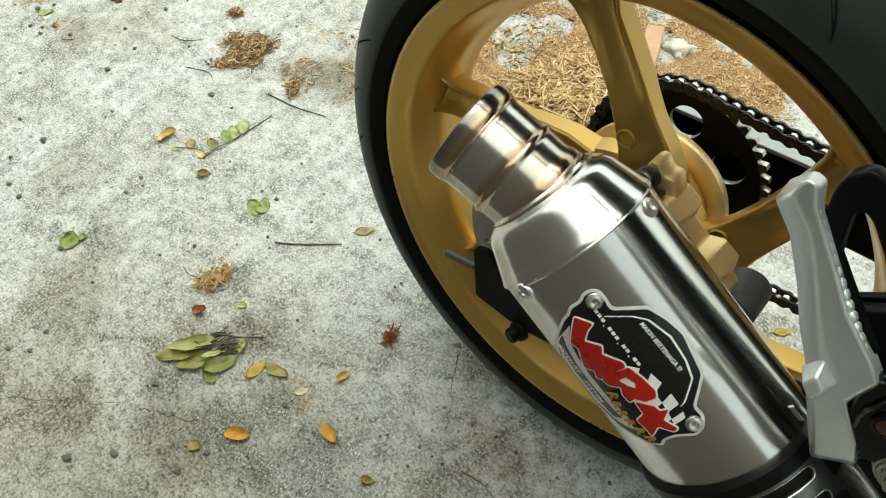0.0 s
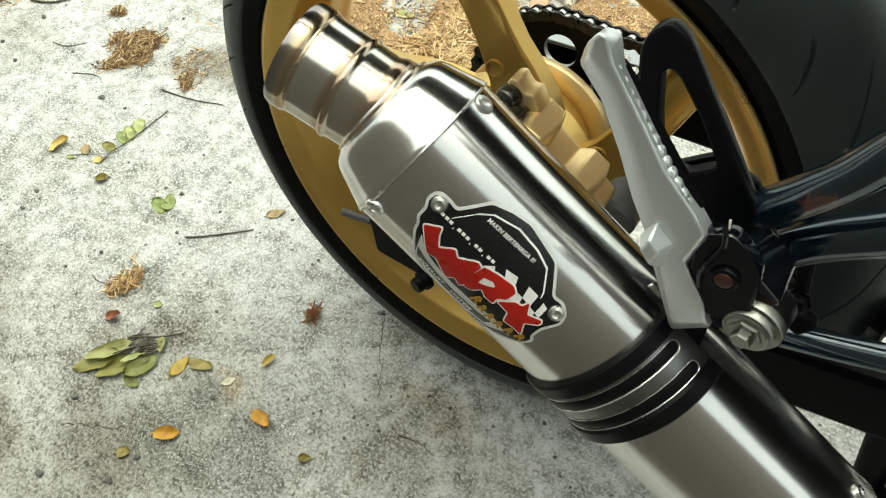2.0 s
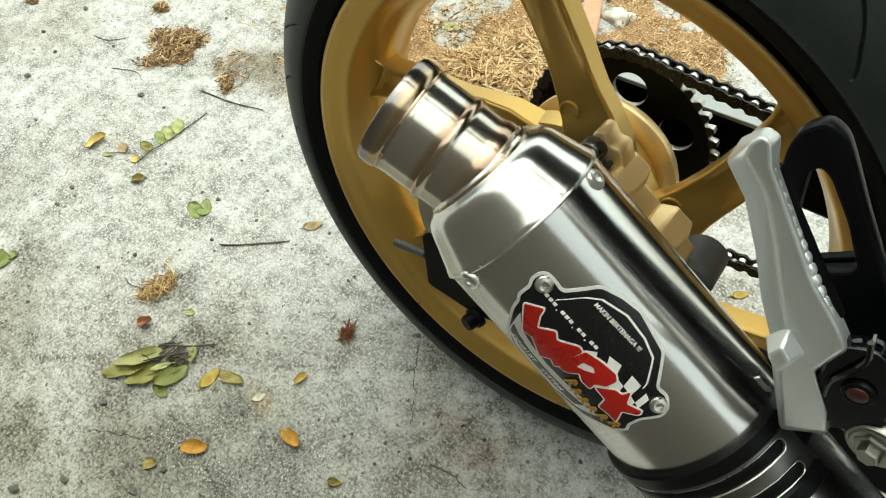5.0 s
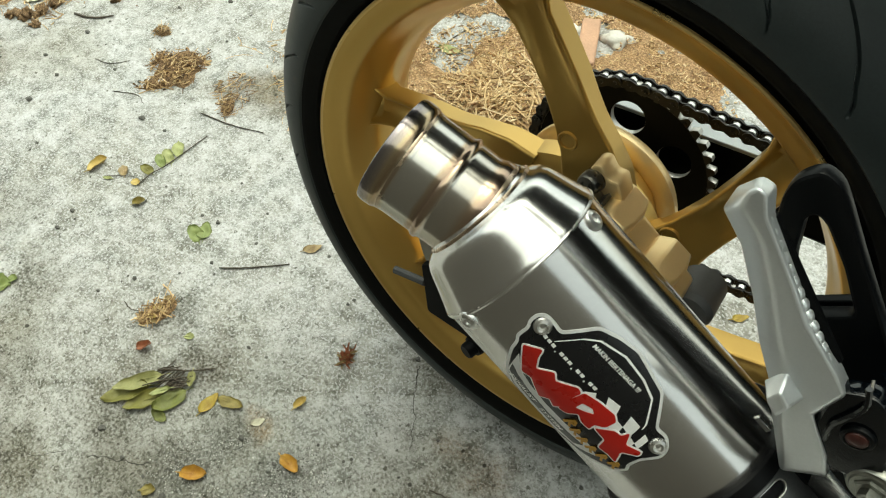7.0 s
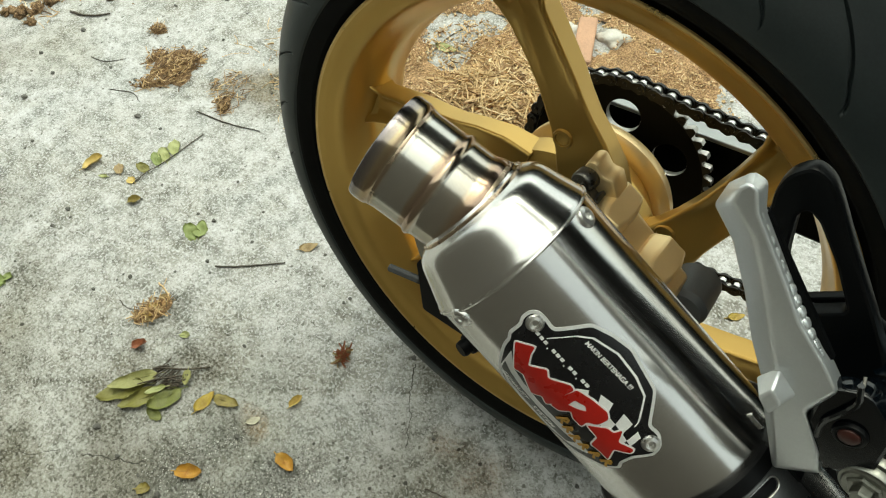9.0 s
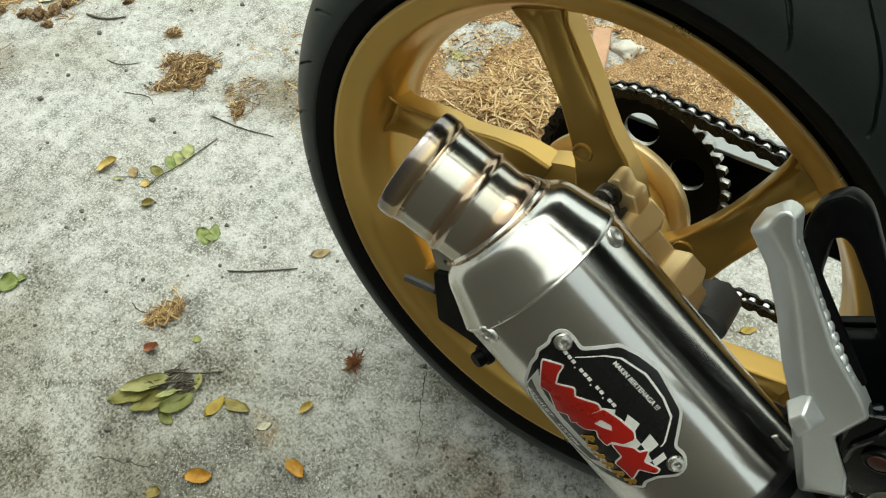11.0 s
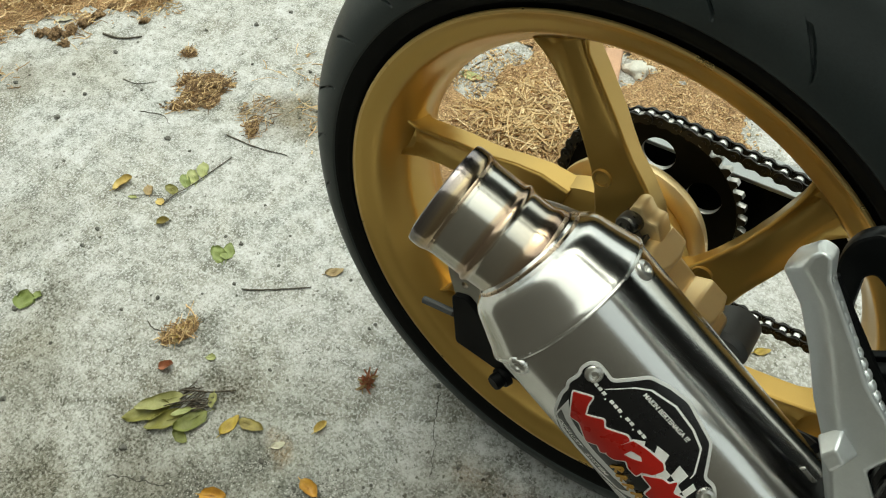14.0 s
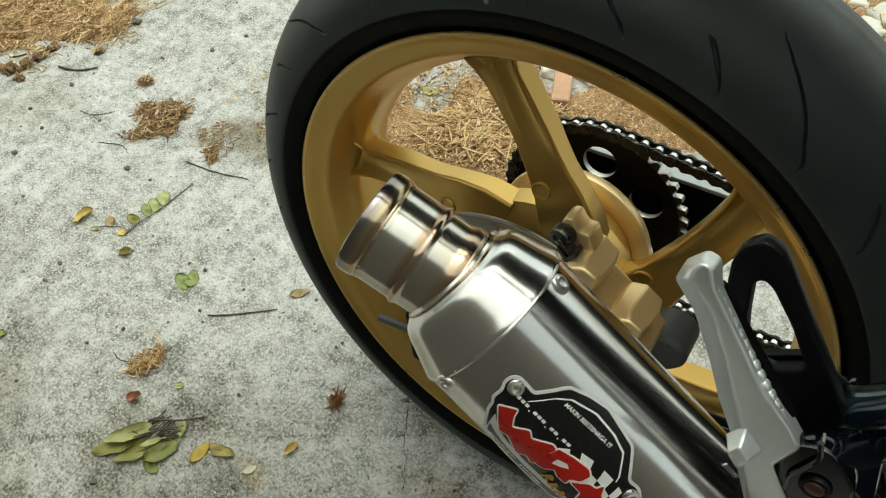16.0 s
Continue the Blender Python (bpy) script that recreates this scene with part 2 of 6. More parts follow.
def plate(name, outlines, thick, m, mat, bevel=0.0):
    """A sheet cut from closed outlines, the inner ones being holes, in the xy plane of m."""
    cu = bpy.data.curves.new(name, "CURVE")
    cu.dimensions, cu.fill_mode, cu.extrude, cu.bevel_depth, cu.bevel_resolution = "2D", "BOTH", max(thick / 2 - bevel, 0.0), bevel, 1
    cu.offset = -bevel
    for o in outlines:
        s = cu.splines.new("POLY")
        s.points.add(len(o) - 1)
        for pt, (x, y) in zip(s.points, o):
            pt.co = (x, y, 0, 1)
        s.use_cyclic_u = True
    ob = bpy.data.objects.new(name, cu)
    me = bpy.data.meshes.new_from_object(ob)
    bpy.data.objects.remove(ob)
    bpy.data.curves.remove(cu)
    me.name = name
    me.transform(m)
    me.materials.clear()
    me.materials.append(mat)
    me.polygons.foreach_set("use_smooth", [True] * len(me.polygons))
    return me


def ring2d(r, n, cx=0.0, cy=0.0, start=0.0):
    return [(cx + r * math.cos(start + 2 * math.pi * k / n), cy + r * math.sin(start + 2 * math.pi * k / n)) for k in range(n)]


def rounded(points, r, n=4):
    """A closed outline with its corners rounded off."""
    out = []
    pts = [Vector(p) for p in points]
    for i, b in enumerate(pts):
        a, c = pts[i - 1], pts[(i + 1) % len(pts)]
        ra = min(r, (a - b).length * 0.45, (c - b).length * 0.45)
        s, e = b + (a - b).normalized() * ra, b + (c - b).normalized() * ra
        for k in range(n + 1):
            u = k / n
            q = s * (1 - u) ** 2 + b * 2 * u * (1 - u) + e * u * u
            out.append((q.x, q.y))
    return out


def frame_of(origin, z, x=(1, 0, 0)):
    """A matrix at origin with its z axis along z and its x axis near x."""
    z = Vector(z).normalized()
    y = z.cross(Vector(x)).normalized()
    x = y.cross(z)
    return Matrix(((x.x, y.x, z.x, origin[0]), (x.y, y.y, z.y, origin[1]), (x.z, y.z, z.z, origin[2]), (0, 0, 0, 1)))


# sheets in the plane of the wheel: local x forward, y up, z towards the near side
def side(depth):
    return Matrix(((1, 0, 0, 0), (0, 0, -1, depth), (0, 1, 0, 0), (0, 0, 0, 1)))

# ---- motorcycle, leaning on its side stand ----
# local axes: x forward, y along the axle to the far side, z up in the leaning plane; origin at the centre of the near rim edge
BASE = Vector((0, 0.055, -0.306))
LEAN = pose(0.0013, 0.001, 0.3124, -10.69, 0, 0)
bike = new("motorcycle")
bike.matrix_world = LEAN @ Matrix.Translation(BASE)
tagged(bike, "black motorcycle with gold wheel and steel exhaust, leaning on concrete", "motorcycle")
MID = 0.055


def turned(profile, seg, arc=(0.0, 2 * math.pi), closed=False):
    """Turns (radius, depth) points round the wheel's axle."""
    m = Matrix(((1, 0, 0, 0), (0, 0, 1, 0), (0, 1, 0, 0), (0, 0, 0, 1)))
    return lathe(profile, seg, m, arc, closed)


# tyre: a section swept round, with curved slits cut into the tread
def build_tyre():
    near_half = [(0.0, 0.3015), (0.017, 0.2990), (0.033, 0.2922), (0.0455, 0.2822), (0.0540, 0.2720), (0.0588, 0.2615), (0.0595, 0.2500), (0.0565, 0.2425), (0.0525, 0.2375), (0.0490, 0.2335), (0.0475, 0.2285)]
    far_half = [(0.0, 0.3015), (0.017, 0.2990), (0.032, 0.2922), (0.0440, 0.2822), (0.0520, 0.2720), (0.0560, 0.2615), (0.0572, 0.2500), (0.0567, 0.2425), (0.0557, 0.2375), (0.0545, 0.2335), (0.0530, 0.2285)]
    near = spline([(-d, r, 0) for d, r in reversed(near_half)], 71)
    far = spline([(d, r, 0) for d, r in far_half], 71)[1:]
    sec = np.array([(p.x, p.y) for p in near + far])
    n, rings = len(sec), 2880
    th = np.linspace(0, 2 * np.pi, rings, endpoint=False)
    d = np.repeat(sec[None, :, 0], rings, 0)
    r = np.repeat(sec[None, :, 1], rings, 0)
    # the rows of the mesh run along the slits
    lead = np.interp(np.abs(sec[:, 0]) / 0.86, (0.0, 0.034, 0.040, 0.047, 0.058, 0.065, 0.0688), (12.5, 12.5, 11.5, 9.1, 4.9, 2.3, 0.0))
    ang = np.degrees(th)[:, None] + lead[None]
    cut = np.zeros_like(d)
    step = 360 / 14
    # slits: end angle, side, distances from the crown with the angle run back from the end, widths at the two ends
    tread = r > 0.2596
    for a0, s, runs, w0, w1 in ((56.4, -1, ((0.040, 11.5), (0.047, 9.1), (0.058, 4.9), (0.065, 2.3), (0.0688, 0.0)), 0.0006, 0.0011), (69.3, -1, ((0.059, 4.0), (0.065, 1.8), (0.0688, 0.0)), 0.0018, 0.0005),
                                (49.0, 1, ((0.040, 11.5), (0.047, 9.1), (0.058, 4.9), (0.065, 2.3), (0.0688, 0.0)), 0.0006, 0.0011), (61.9, 1, ((0.059, 4.0), (0.065, 1.8), (0.0688, 0.0)), 0.0018, 0.0005)):
        e = s * d / 0.86
        ds, runs_a = [q[0] for q in runs], [q[1] for q in runs]
        line = a0 + np.interp(e, ds, runs_a)
        u = np.clip((e - ds[0]) / (ds[-1] - ds[0]), -0.2, 1.2)
        off = (ang - line + step / 2) % step - step / 2
        width = 1.35 * (w0 + (w1 - w0) * u) + 0.0007 * np.sin(np.pi * np.clip(u, 0, 1))
        across = np.abs(np.radians(off)) * 0.29
        ends = np.clip((u + 0.03) / 0.06, 0, 1) * np.clip((1.03 - u) / 0.06, 0, 1)
        cut = np.maximum(cut, np.clip((width - across) / 0.0011, 0, 1) * ends * tread)
    slope_d = np.gradient(sec[:, 0])
    slope_r = np.gradient(sec[:, 1])
    ln = np.hypot(slope_d, slope_r)
    nd, nr = -slope_r / ln, slope_d / ln
    # moulded ribs on the sidewall
    rib = np.clip((r - 0.2504) / 0.0012, 0, 1) * 0.0013 - np.exp(-((r - 0.2494) / 0.0010) ** 2) * 0.0006 + np.exp(-((r - 0.2380) / 0.0007) ** 2) * 0.0006
    d2 = d + (-cut * 0.0026 + rib) * nd[None]
    r2 = r + (-cut * 0.0026 + rib) * nr[None]
    turn = np.radians(ang)
    x, y, z = r2 * np.cos(turn), d2 + MID - 0.003, r2 * np.sin(turn)
    verts = np.stack([x, y, z], -1).reshape(-1, 3)
    k, i = np.meshgrid(np.arange(rings), np.arange(n - 1), indexing="ij")
    k2 = (k + 1) % rings
    faces = np.stack([k * n + i, k * n + i + 1, k2 * n + i + 1, k2 * n + i], -1).reshape(-1, 4)
    me = mesh_from("tyre", verts.tolist(), faces.tolist(), RUBBER)
    me.materials.append(SIDEWALL)
    me.polygons.foreach_set("material_index", np.tile((sec[:-1, 1] < 0.2500).astype(np.int32), rings))
    return me


# rim: barrel with rolled edges
rim_profile = [(0.2300, 0.0030), (0.2320, 0.0014), (0.2328, 0.0), (0.2322, -0.0014), (0.2306, -0.0018), (0.2290, -0.0010), (0.2278, 0.0004), (0.2240, 0.0022), (0.2190, 0.0046), (0.2150, 0.0068), (0.2128, 0.0088),
               (0.2112, 0.0118), (0.2085, 0.0175), (0.2055, 0.0240), (0.2020, 0.0305), (0.1990, 0.0345), (0.1968, 0.0410), (0.1955, 0.0550)]
rim_profile = rim_profile + [(r, 2 * MID - d) for r, d in reversed(rim_profile[:-1])]
outer = [(0.2290, 0.1050), (0.2225, 0.0960), (0.2120, 0.0860), (0.2070, 0.0700), (0.2070, 0.0400), (0.2120, 0.0240), (0.2225, 0.0140), (0.2290, 0.0050)]
wheel = part("rear_wheel", mesh_from("rear_wheel", *turned(rim_profile + outer, 220, closed=True), GOLD), bike, "gold painted cast wheel rim")
tyre = part("tyre", build_tyre(), wheel, "black rubber tyre with curved tread slits")

# lip ring in lighter gold: worn paint, its edge highlight put into the colour
part("rim_lip", mesh_from("rim_lip", *turned([(0.2302, -0.0016), (0.2316, -0.0026), (0.2330, -0.0020), (0.2334, -0.0004), (0.2326, 0.0004), (0.2308, -0.0006)], 220, closed=True), LIP_GOLD), wheel, "worn gold rim lip, lightened for its edge highlight")

SPOKES = (48, 108, 168, 228, 288, 348)


def polar(r, deg, depth):
    a = radians(deg)
    return Vector((r * math.cos(a), depth, r * math.sin(a)))


def spoke_mesh(phi):
    # (radius, turn back from the rim end, half width, front depth, back depth, channel depth)
    rows = ((0.060, -38, 0.027, 0.0245, 0.050, 0.0), (0.080, -28, 0.0255, 0.0245, 0.047, 0.0), (0.098, -20.5, 0.0215, 0.0250, 0.045, 0.0002), (0.114, -14.6, 0.0180, 0.0258, 0.0455, 0.0004), (0.128, -11, 0.0166, 0.0266, 0.047, 0.0020), (0.142, -8.2, 0.0158, 0.0273, 0.049, 0.0038),
            (0.165, -4, 0.0152, 0.0285, 0.051, 0.0060), (0.185, -1, 0.0156, 0.0295, 0.052, 0.0090), (0.196, 0, 0.0190, 0.0290, 0.055, 0.0105), (0.2035, 0.3, 0.0250, 0.029, 0.058, 0.005))
    centres = [polar(r, phi + turn, 0) for r, turn, *_ in rows]
    rings = []
    for k, (r, turn, w, f, b, g) in enumerate(rows):
        d = (centres[min(k + 1, len(rows) - 1)] - centres[max(k - 1, 0)]).normalized()
        t = Vector((-d.z, 0, d.x))
        rings.append([centres[k] + t * x + Vector((0, y, 0)) for x, y in ((-w, f + 0.002), (-w * 0.93, f), (-w * 0.84, f + g * 0.08), (-w * 0.66, f + g * 0.65), (-w * 0.42, f + g * 0.94), (0.0, f + g), (w * 0.42, f + g * 0.94), (w * 0.66, f + g * 0.65), (w * 0.84, f + g * 0.08), (w * 0.93, f), (w, f + 0.002), (w * 0.9, b), (-w * 0.9, b))])
    return mesh_from("spoke", *loft(rings), GOLD)


for phi in SPOKES:
    part("spoke", spoke_mesh(phi), wheel, bevel=0.0012, angle=28)

# hub with its flange, the domed carrier on the far side, and the caps on the spokes
part("hub", mesh_from("hub", *turned([(0.010, -0.004), (0.030, -0.004), (0.034, 0.0), (0.036, 0.014), (0.046, 0.022), (0.060, 0.0245), (0.0735, 0.0265), (0.080, 0.031), (0.080, 0.050), (0.066, 0.058), (0.060, 0.084), (0.010, 0.086)], 96), GOLD), wheel)
part("carrier", mesh_from("carrier", *turned([(0.012, 0.082), (0.060, 0.083), (0.068, 0.085), (0.0725, 0.090), (0.0725, 0.096), (0.070, 0.101), (0.056, 0.104), (0.05, 0.124), (0.02, 0.124)], 96), GOLD_LIGHT), wheel, "light gold domed sprocket carrier")
for phi in SPOKES:
    c = polar(0.1, phi - 12.5, 0.0262)
    cap_m = frame_of(c, (0, -1, 0))
    part("spoke_cap", mesh_from("spoke_cap", *lathe([(0.0, 0.0012), (0.0048, 0.0012), (0.0056, 0.0006), (0.0058, 0.0024), (0.0074, 0.0024), (0.0080, 0.0012), (0.0080, -0.003)], 28, cap_m), GOLD), wheel)

# brake disc on the near side with drilled holes
DISC = -0.024
holes = [ring2d(0.0035, 10, r * math.cos(a), r * math.sin(a)) for k in range(18) for r, a in ((0.082 + 0.009 * (k % 3), 2 * math.pi * k / 18),)]
disc = part("brake_disc", plate("brake_disc", [ring2d(0.106, 120), ring2d(0.066, 60), *holes], 0.004, side(DISC), DISC_STEEL, 0.0004), bike, "drilled steel brake disc")
part("disc_carrier", plate("disc_carrier", [[((0.070 if k % 4 < 2 else 0.052) * math.cos(2 * math.pi * k / 20), (0.070 if k % 4 < 2 else 0.052) * math.sin(2 * math.pi * k / 20)) for k in range(20)], ring2d(0.03, 40)], 0.005, side(DISC + 0.004), BLACK_MATT, 0.0006), disc)

# stand and linkage below the swing arm
stand = part("centre_stand", mesh_from("centre_stand", *sweep(spline([(0.330, -0.02, 0.0), (0.338, -0.02, -0.040), (0.356, -0.02, -0.115), (0.372, -0.02, -0.180), (0.398, -0.02, -0.296)], 12), 0.0115, 14), BLACK_MATT), bike, "black steel stand")
part("stand_foot", mesh_from("stand_foot", *sweep(spline([(0.345, -0.03, -0.118), (0.385, -0.03, -0.098), (0.47, -0.03, -0.080)], 8), 0.0150, 12), BLACK_MATT), stand)
part("stand_knob", mesh_from("stand_knob", *lathe([(0.0, 0.012), (0.007, 0.012), (0.0085, 0.009), (0.0085, 0.004), (0.0145, 0.003), (0.016, -0.004), (0.016, -0.02), (0.0, -0.02)], 18, frame_of((0.372, -0.035, -0.052), (0, -1, 0.2))), BLACK_MATT), stand)
part("chain_guide", mesh_from("chain_guide", *sweep(spline([(0.30, 0.105, -0.02), (0.335, 0.110, -0.05), (0.372, 0.115, -0.06), (0.40, 0.12, -0.09)], 10), 0.010, 10), BLACK_MATT), bike, "black chain guide")

# axle with its nut
part("axle", mesh_from("axle", *turned([(0.0, -0.062), (0.011, -0.062), (0.011, -0.05), (0.015, -0.05), (0.015, -0.03), (0.010, -0.03), (0.010, 0.19), (0.015, 0.19), (0.015, 0.205), (0.0, 0.205)], 24), BRIGHT_STEEL), bike)

# sprocket with round openings and bright worn teeth
SPROCKET = 0.140
TOOTH_STEEL = surface("worn_tooth_steel", (0.48, 0.47, 0.45), 0.42, 1.0, 0.3, 90, 900, 0.1, 0.0003)
teeth = 43
outline = []
for k in range(teeth):
    a = 2 * math.pi * k / teeth
    for da, r in ((-0.5, 0.0822), (-0.38, 0.0826), (-0.27, 0.0858), (-0.15, 0.0884), (0.15, 0.0884), (0.27, 0.0858), (0.38, 0.0826)):
        b = a + da * 2 * math.pi / teeth
        outline.append((r * math.cos(b), r * math.sin(b)))
windows = [ring2d(0.0156, 32, 0.0545 * math.cos(radians(94 - 60 * k)), 0.0545 * math.sin(radians(94 - 60 * k))) for k in range(6)]
sprocket = part("sprocket", plate("sprocket", [ring2d(0.0815, 120), ring2d(0.02, 40), *windows], 0.0062, side(SPROCKET), BLACK_MATT, 0.0006), bike, "black rear sprocket with round openings")
ring = part("tooth_ring", plate("tooth_ring", [outline, ring2d(0.0812, 129)], 0.0066, side(SPROCKET), CHAIN_STEEL, 0.0004), sprocket, "bright worn sprocket teeth")
# side faces in a brighter colour for wear and the light their edges catch
for worn in (ring.data, sprocket.data):
    worn.materials.append(TOOTH_STEEL)
    for p in worn.polygons:
        if abs(p.normal.y) < 0.4:
            p.material_index = 1

# chain: plates link by link, with bright rollers between them
PITCH = 0.0127
R_CHAIN = 0.0870
front = Vector((0.56, 0.030))
fr = 0.029


def chain_path():
    """Points one pitch apart: along the top run, round the sprocket, and back along the lower run."""
    top_a, top_f = Vector((0.007, R_CHAIN - 0.0003)), front + Vector((0.002, fr))
    low_a, low_f = Vector((0.004, -R_CHAIN)), front + Vector((0.0, -fr * 2.2))
    line = [top_f + (top_a - top_f) * (k / 60) for k in range(60)]
    line += [Vector((R_CHAIN * math.cos(radians(a)), R_CHAIN * math.sin(radians(a)))) for a in range(86, 274, 2)]
    line += [low_a + (low_f - low_a) * (k / 60) for k in range(61)]
    out, need, last = [line[0]], PITCH, line[0]
    for q in line[1:]:
        while (q - last).length >= need:
            last = last + (q - last).normalized() * need
            out.append(last)
            need = PITCH
        need -= (q - last).length
        last = q
    return out


def link_shape(width):
    pts = []
    for k in range(9):
        a = radians(90 + 180 * k / 8)
        pts.append((-PITCH / 2 + width * math.cos(a), width * math.sin(a)))
    pts.append((0, -width * 0.62))
    for k in range(9):
        a = radians(-90 + 180 * k / 8)
        pts.append((PITCH / 2 + width * math.cos(a), width * math.sin(a)))
    pts.append((0, width * 0.62))
    return pts


def link_mesh(name, gap, width):
    a, b = plate(name, [link_shape(width)], 0.0016, Matrix.Translation((0, 0, gap)), CHAIN_STEEL), plate(name, [link_shape(width)], 0.0016, Matrix.Translation((0, 0, -gap)), CHAIN_STEEL)
    bm = bmesh.new()
    bm.from_mesh(a), bm.from_mesh(b)
    bpy.data.meshes.remove(a), bpy.data.meshes.remove(b)
    return bm_mesh(name, bm, CHAIN_STEEL, False)


path = chain_path()
to_side = Matrix(((1, 0, 0, 0), (0, 0, -1, SPROCKET), (0, 1, 0, 0), (0, 0, 0, 1)))
rollers = [lathe([(0.0, 0.0034), (0.0042, 0.0034), (0.0042, -0.0034), (0.0, -0.0034)], 12, to_side @ Matrix.Translation((q.x, q.y, 0))) for q in path]
pin_mesh = mesh_from("pin", *lathe([(0.0, 0.0078), (0.0016, 0.0078), (0.0019, 0.007), (0.0019, -0.007), (0.0016, -0.0078), (0.0, -0.0078)], 8, Matrix.Identity(4)), CHAIN_STEEL)
chain = part("chain", mesh_from("chain", *join(*rollers), BRIGHT_STEEL), bike, "oily black drive chain with bright rollers")
for q in path:
    part("pin", pin_mesh, chain).matrix_local = to_side @ Matrix.Translation((q.x, q.y, 0))
inner_link, outer_link = link_mesh("link", 0.0042, 0.0056), link_mesh("link", 0.0060, 0.0052)
for k, (p, q) in enumerate(zip(path, path[1:])):
    ob = part("link", inner_link if k % 2 else outer_link, chain)
    c = (p + q) / 2
    ob.matrix_local = to_side @ Matrix.Translation((c.x, c.y, 0)) @ Matrix.Rotation(math.atan2(q.y - p.y, q.x - p.x), 4, "Z")

# swing arm: far arm behind the chain, near arm, both square tubes with rounded edges
def arm(p, q, high, wide):
    d = Vector(q) - Vector(p)
    m = frame_of((Vector(p) + Vector(q)) / 2, d, (0, 1, 0))
    return block((wide, high, d.length), m)


part("swingarm", mesh_from("swingarm", *arm((-0.03, 0.180, 0.012), (0.52, 0.165, 0.040), 0.060, 0.026), ARM_PAINT), bike, "black square swing arm", bevel=0.004)
part("swingarm", mesh_from("swingarm", *arm((0.06, -0.045, -0.018), (0.52, -0.040, 0.058), 0.052, 0.028), ARM_PAINT), bike, "black square swing arm", bevel=0.004)

part("arm_rail", mesh_from("arm_rail", *sweep(spline([(0.185, -0.066, 0.048), (0.2506, -0.064, 0.0660), (0.284, -0.062, 0.0745), (0.3242, -0.060, 0.0860), (0.42, -0.055, 0.112)], 16), 0.0085, 16), TUBE_PAINT), bike, "black tube along the swing arm")
part("hose", mesh_from("hose", *sweep(spline([(0.270, 0.034, 0.030), (0.290, 0.032, 0.018), (0.305, 0.030, 0.0105), (0.3151, 0.030, 0.0085), (0.330, 0.028, 0.000), (0.365, 0.02, -0.030)], 20), 0.0085, 14), BLACK_MATT), bike, "black rubber hose")
ADJUSTER = surface("dull_grey_aluminium", (0.30, 0.32, 0.33), 0.45, 0.5, 0.12, 30, 600, 0.1, 0.0003)
part("adjuster_plate", mesh_from("adjuster_plate", *block((0.17, 0.040, 0.004), pose(0.045, 0.180, 0.048, 0, -3, 0)), ADJUSTER), bike, "silver chain adjuster plate", bevel=0.001)

# brake caliper: two bosses, a bridge over the disc and a lug
caliper = part("brake_caliper", mesh_from("brake_caliper", *block((0.082, 0.044, 0.034), pose(0.071, -0.040, 0.087, 0, 36, 0)), GOLD_LIGHT), bike, "champagne gold two-piston brake caliper", bevel=0.004)
HOUSING = (((-17, -23), (8, -21), (10, -9), (9, 4), (6, 15), (-15, 15), (-18, 4)), ((-16.5, -22.5), (7, -20.5), (9.5, -9), (8.5, 4), (5.5, 15), (-14, 14.5), (-17.5, 4)), ((-8, -22), (5.5, -19.5), (8, -9), (7, 4), (4, 14), (-6.5, 13.5), (-9, 4)))
for at in ((0.065, -0.045, 0.130), (0.1005, -0.045, 0.104)):
    m = frame_of(at, (0.361, 0.0, 0.933), (0.933, 0.0, -0.361))
    part("piston_housing", mesh_from("piston_housing", *loft([[m @ Vector((x / 1000, -y / 1000, h)) for x, y in ring] for ring, h in zip(HOUSING, (-0.030, -0.008, 0.0))]), GOLD_LIGHT), caliper, bevel=0.0016)
part("lug", plate("lug", [rounded([(0.0317, 0.1380), (0.0350, 0.1490), (0.0405, 0.1507), (0.0467, 0.1428), (0.0530, 0.1440), (0.0600, 0.1300), (0.0480, 0.1180), (0.0340, 0.1240)], 0.004)], 0.016, side(-0.034), GOLD_LIGHT, 0.0016), caliper)
CLIP_STEEL = surface("oily_dark_clip_steel", (0.10, 0.095, 0.085), 0.3, 0.9, 0.3, 80, 900, 0.1, 0.0003)
pin_m = frame_of((0.0380, -0.0420, 0.1385), (-0.15, -1, 0.05))
part("slide_pin", mesh_from("slide_pin", *lathe([(0.0, 0.0075), (0.0030, 0.0075), (0.0036, 0.0090), (0.0062, 0.0088), (0.0072, 0.0075), (0.0076, 0.0020), (0.0076, -0.008), (0.0, -0.008)], 24, pin_m), CLIP_STEEL), caliper, "dark steel slide pin")
for dz in (-0.0045, 0.0020):
    part("pad_spring", mesh_from("pad_spring", *block((0.0125, 0.0105, 0.0022), frame_of((0.0425, -0.0490, 0.1345 + dz), (0.62, 0.2, 0.78), (0.78, 0, -0.62)))  , CLIP_STEEL), caliper, "dark steel pad spring", bevel=0.0006)
part("pad_clip", mesh_from("pad_clip", *block((0.0030, 0.0110, 0.0120), frame_of((0.0470, -0.0485, 0.1300), (0.62, 0.0, 0.78), (0.78, 0, -0.62))), CLIP_STEEL), caliper, bevel=0.0005)
part("bleed_cap", mesh_from("bleed_cap", *lathe([(0.0, 0.030), (0.013, 0.030), (0.016, 0.026), (0.016, 0.0), (0.0, 0.0)], 24, frame_of((0.118, -0.005, 0.062), (0, -1, 0))), DARK_GREY), caliper, "dark grey rubber cap")

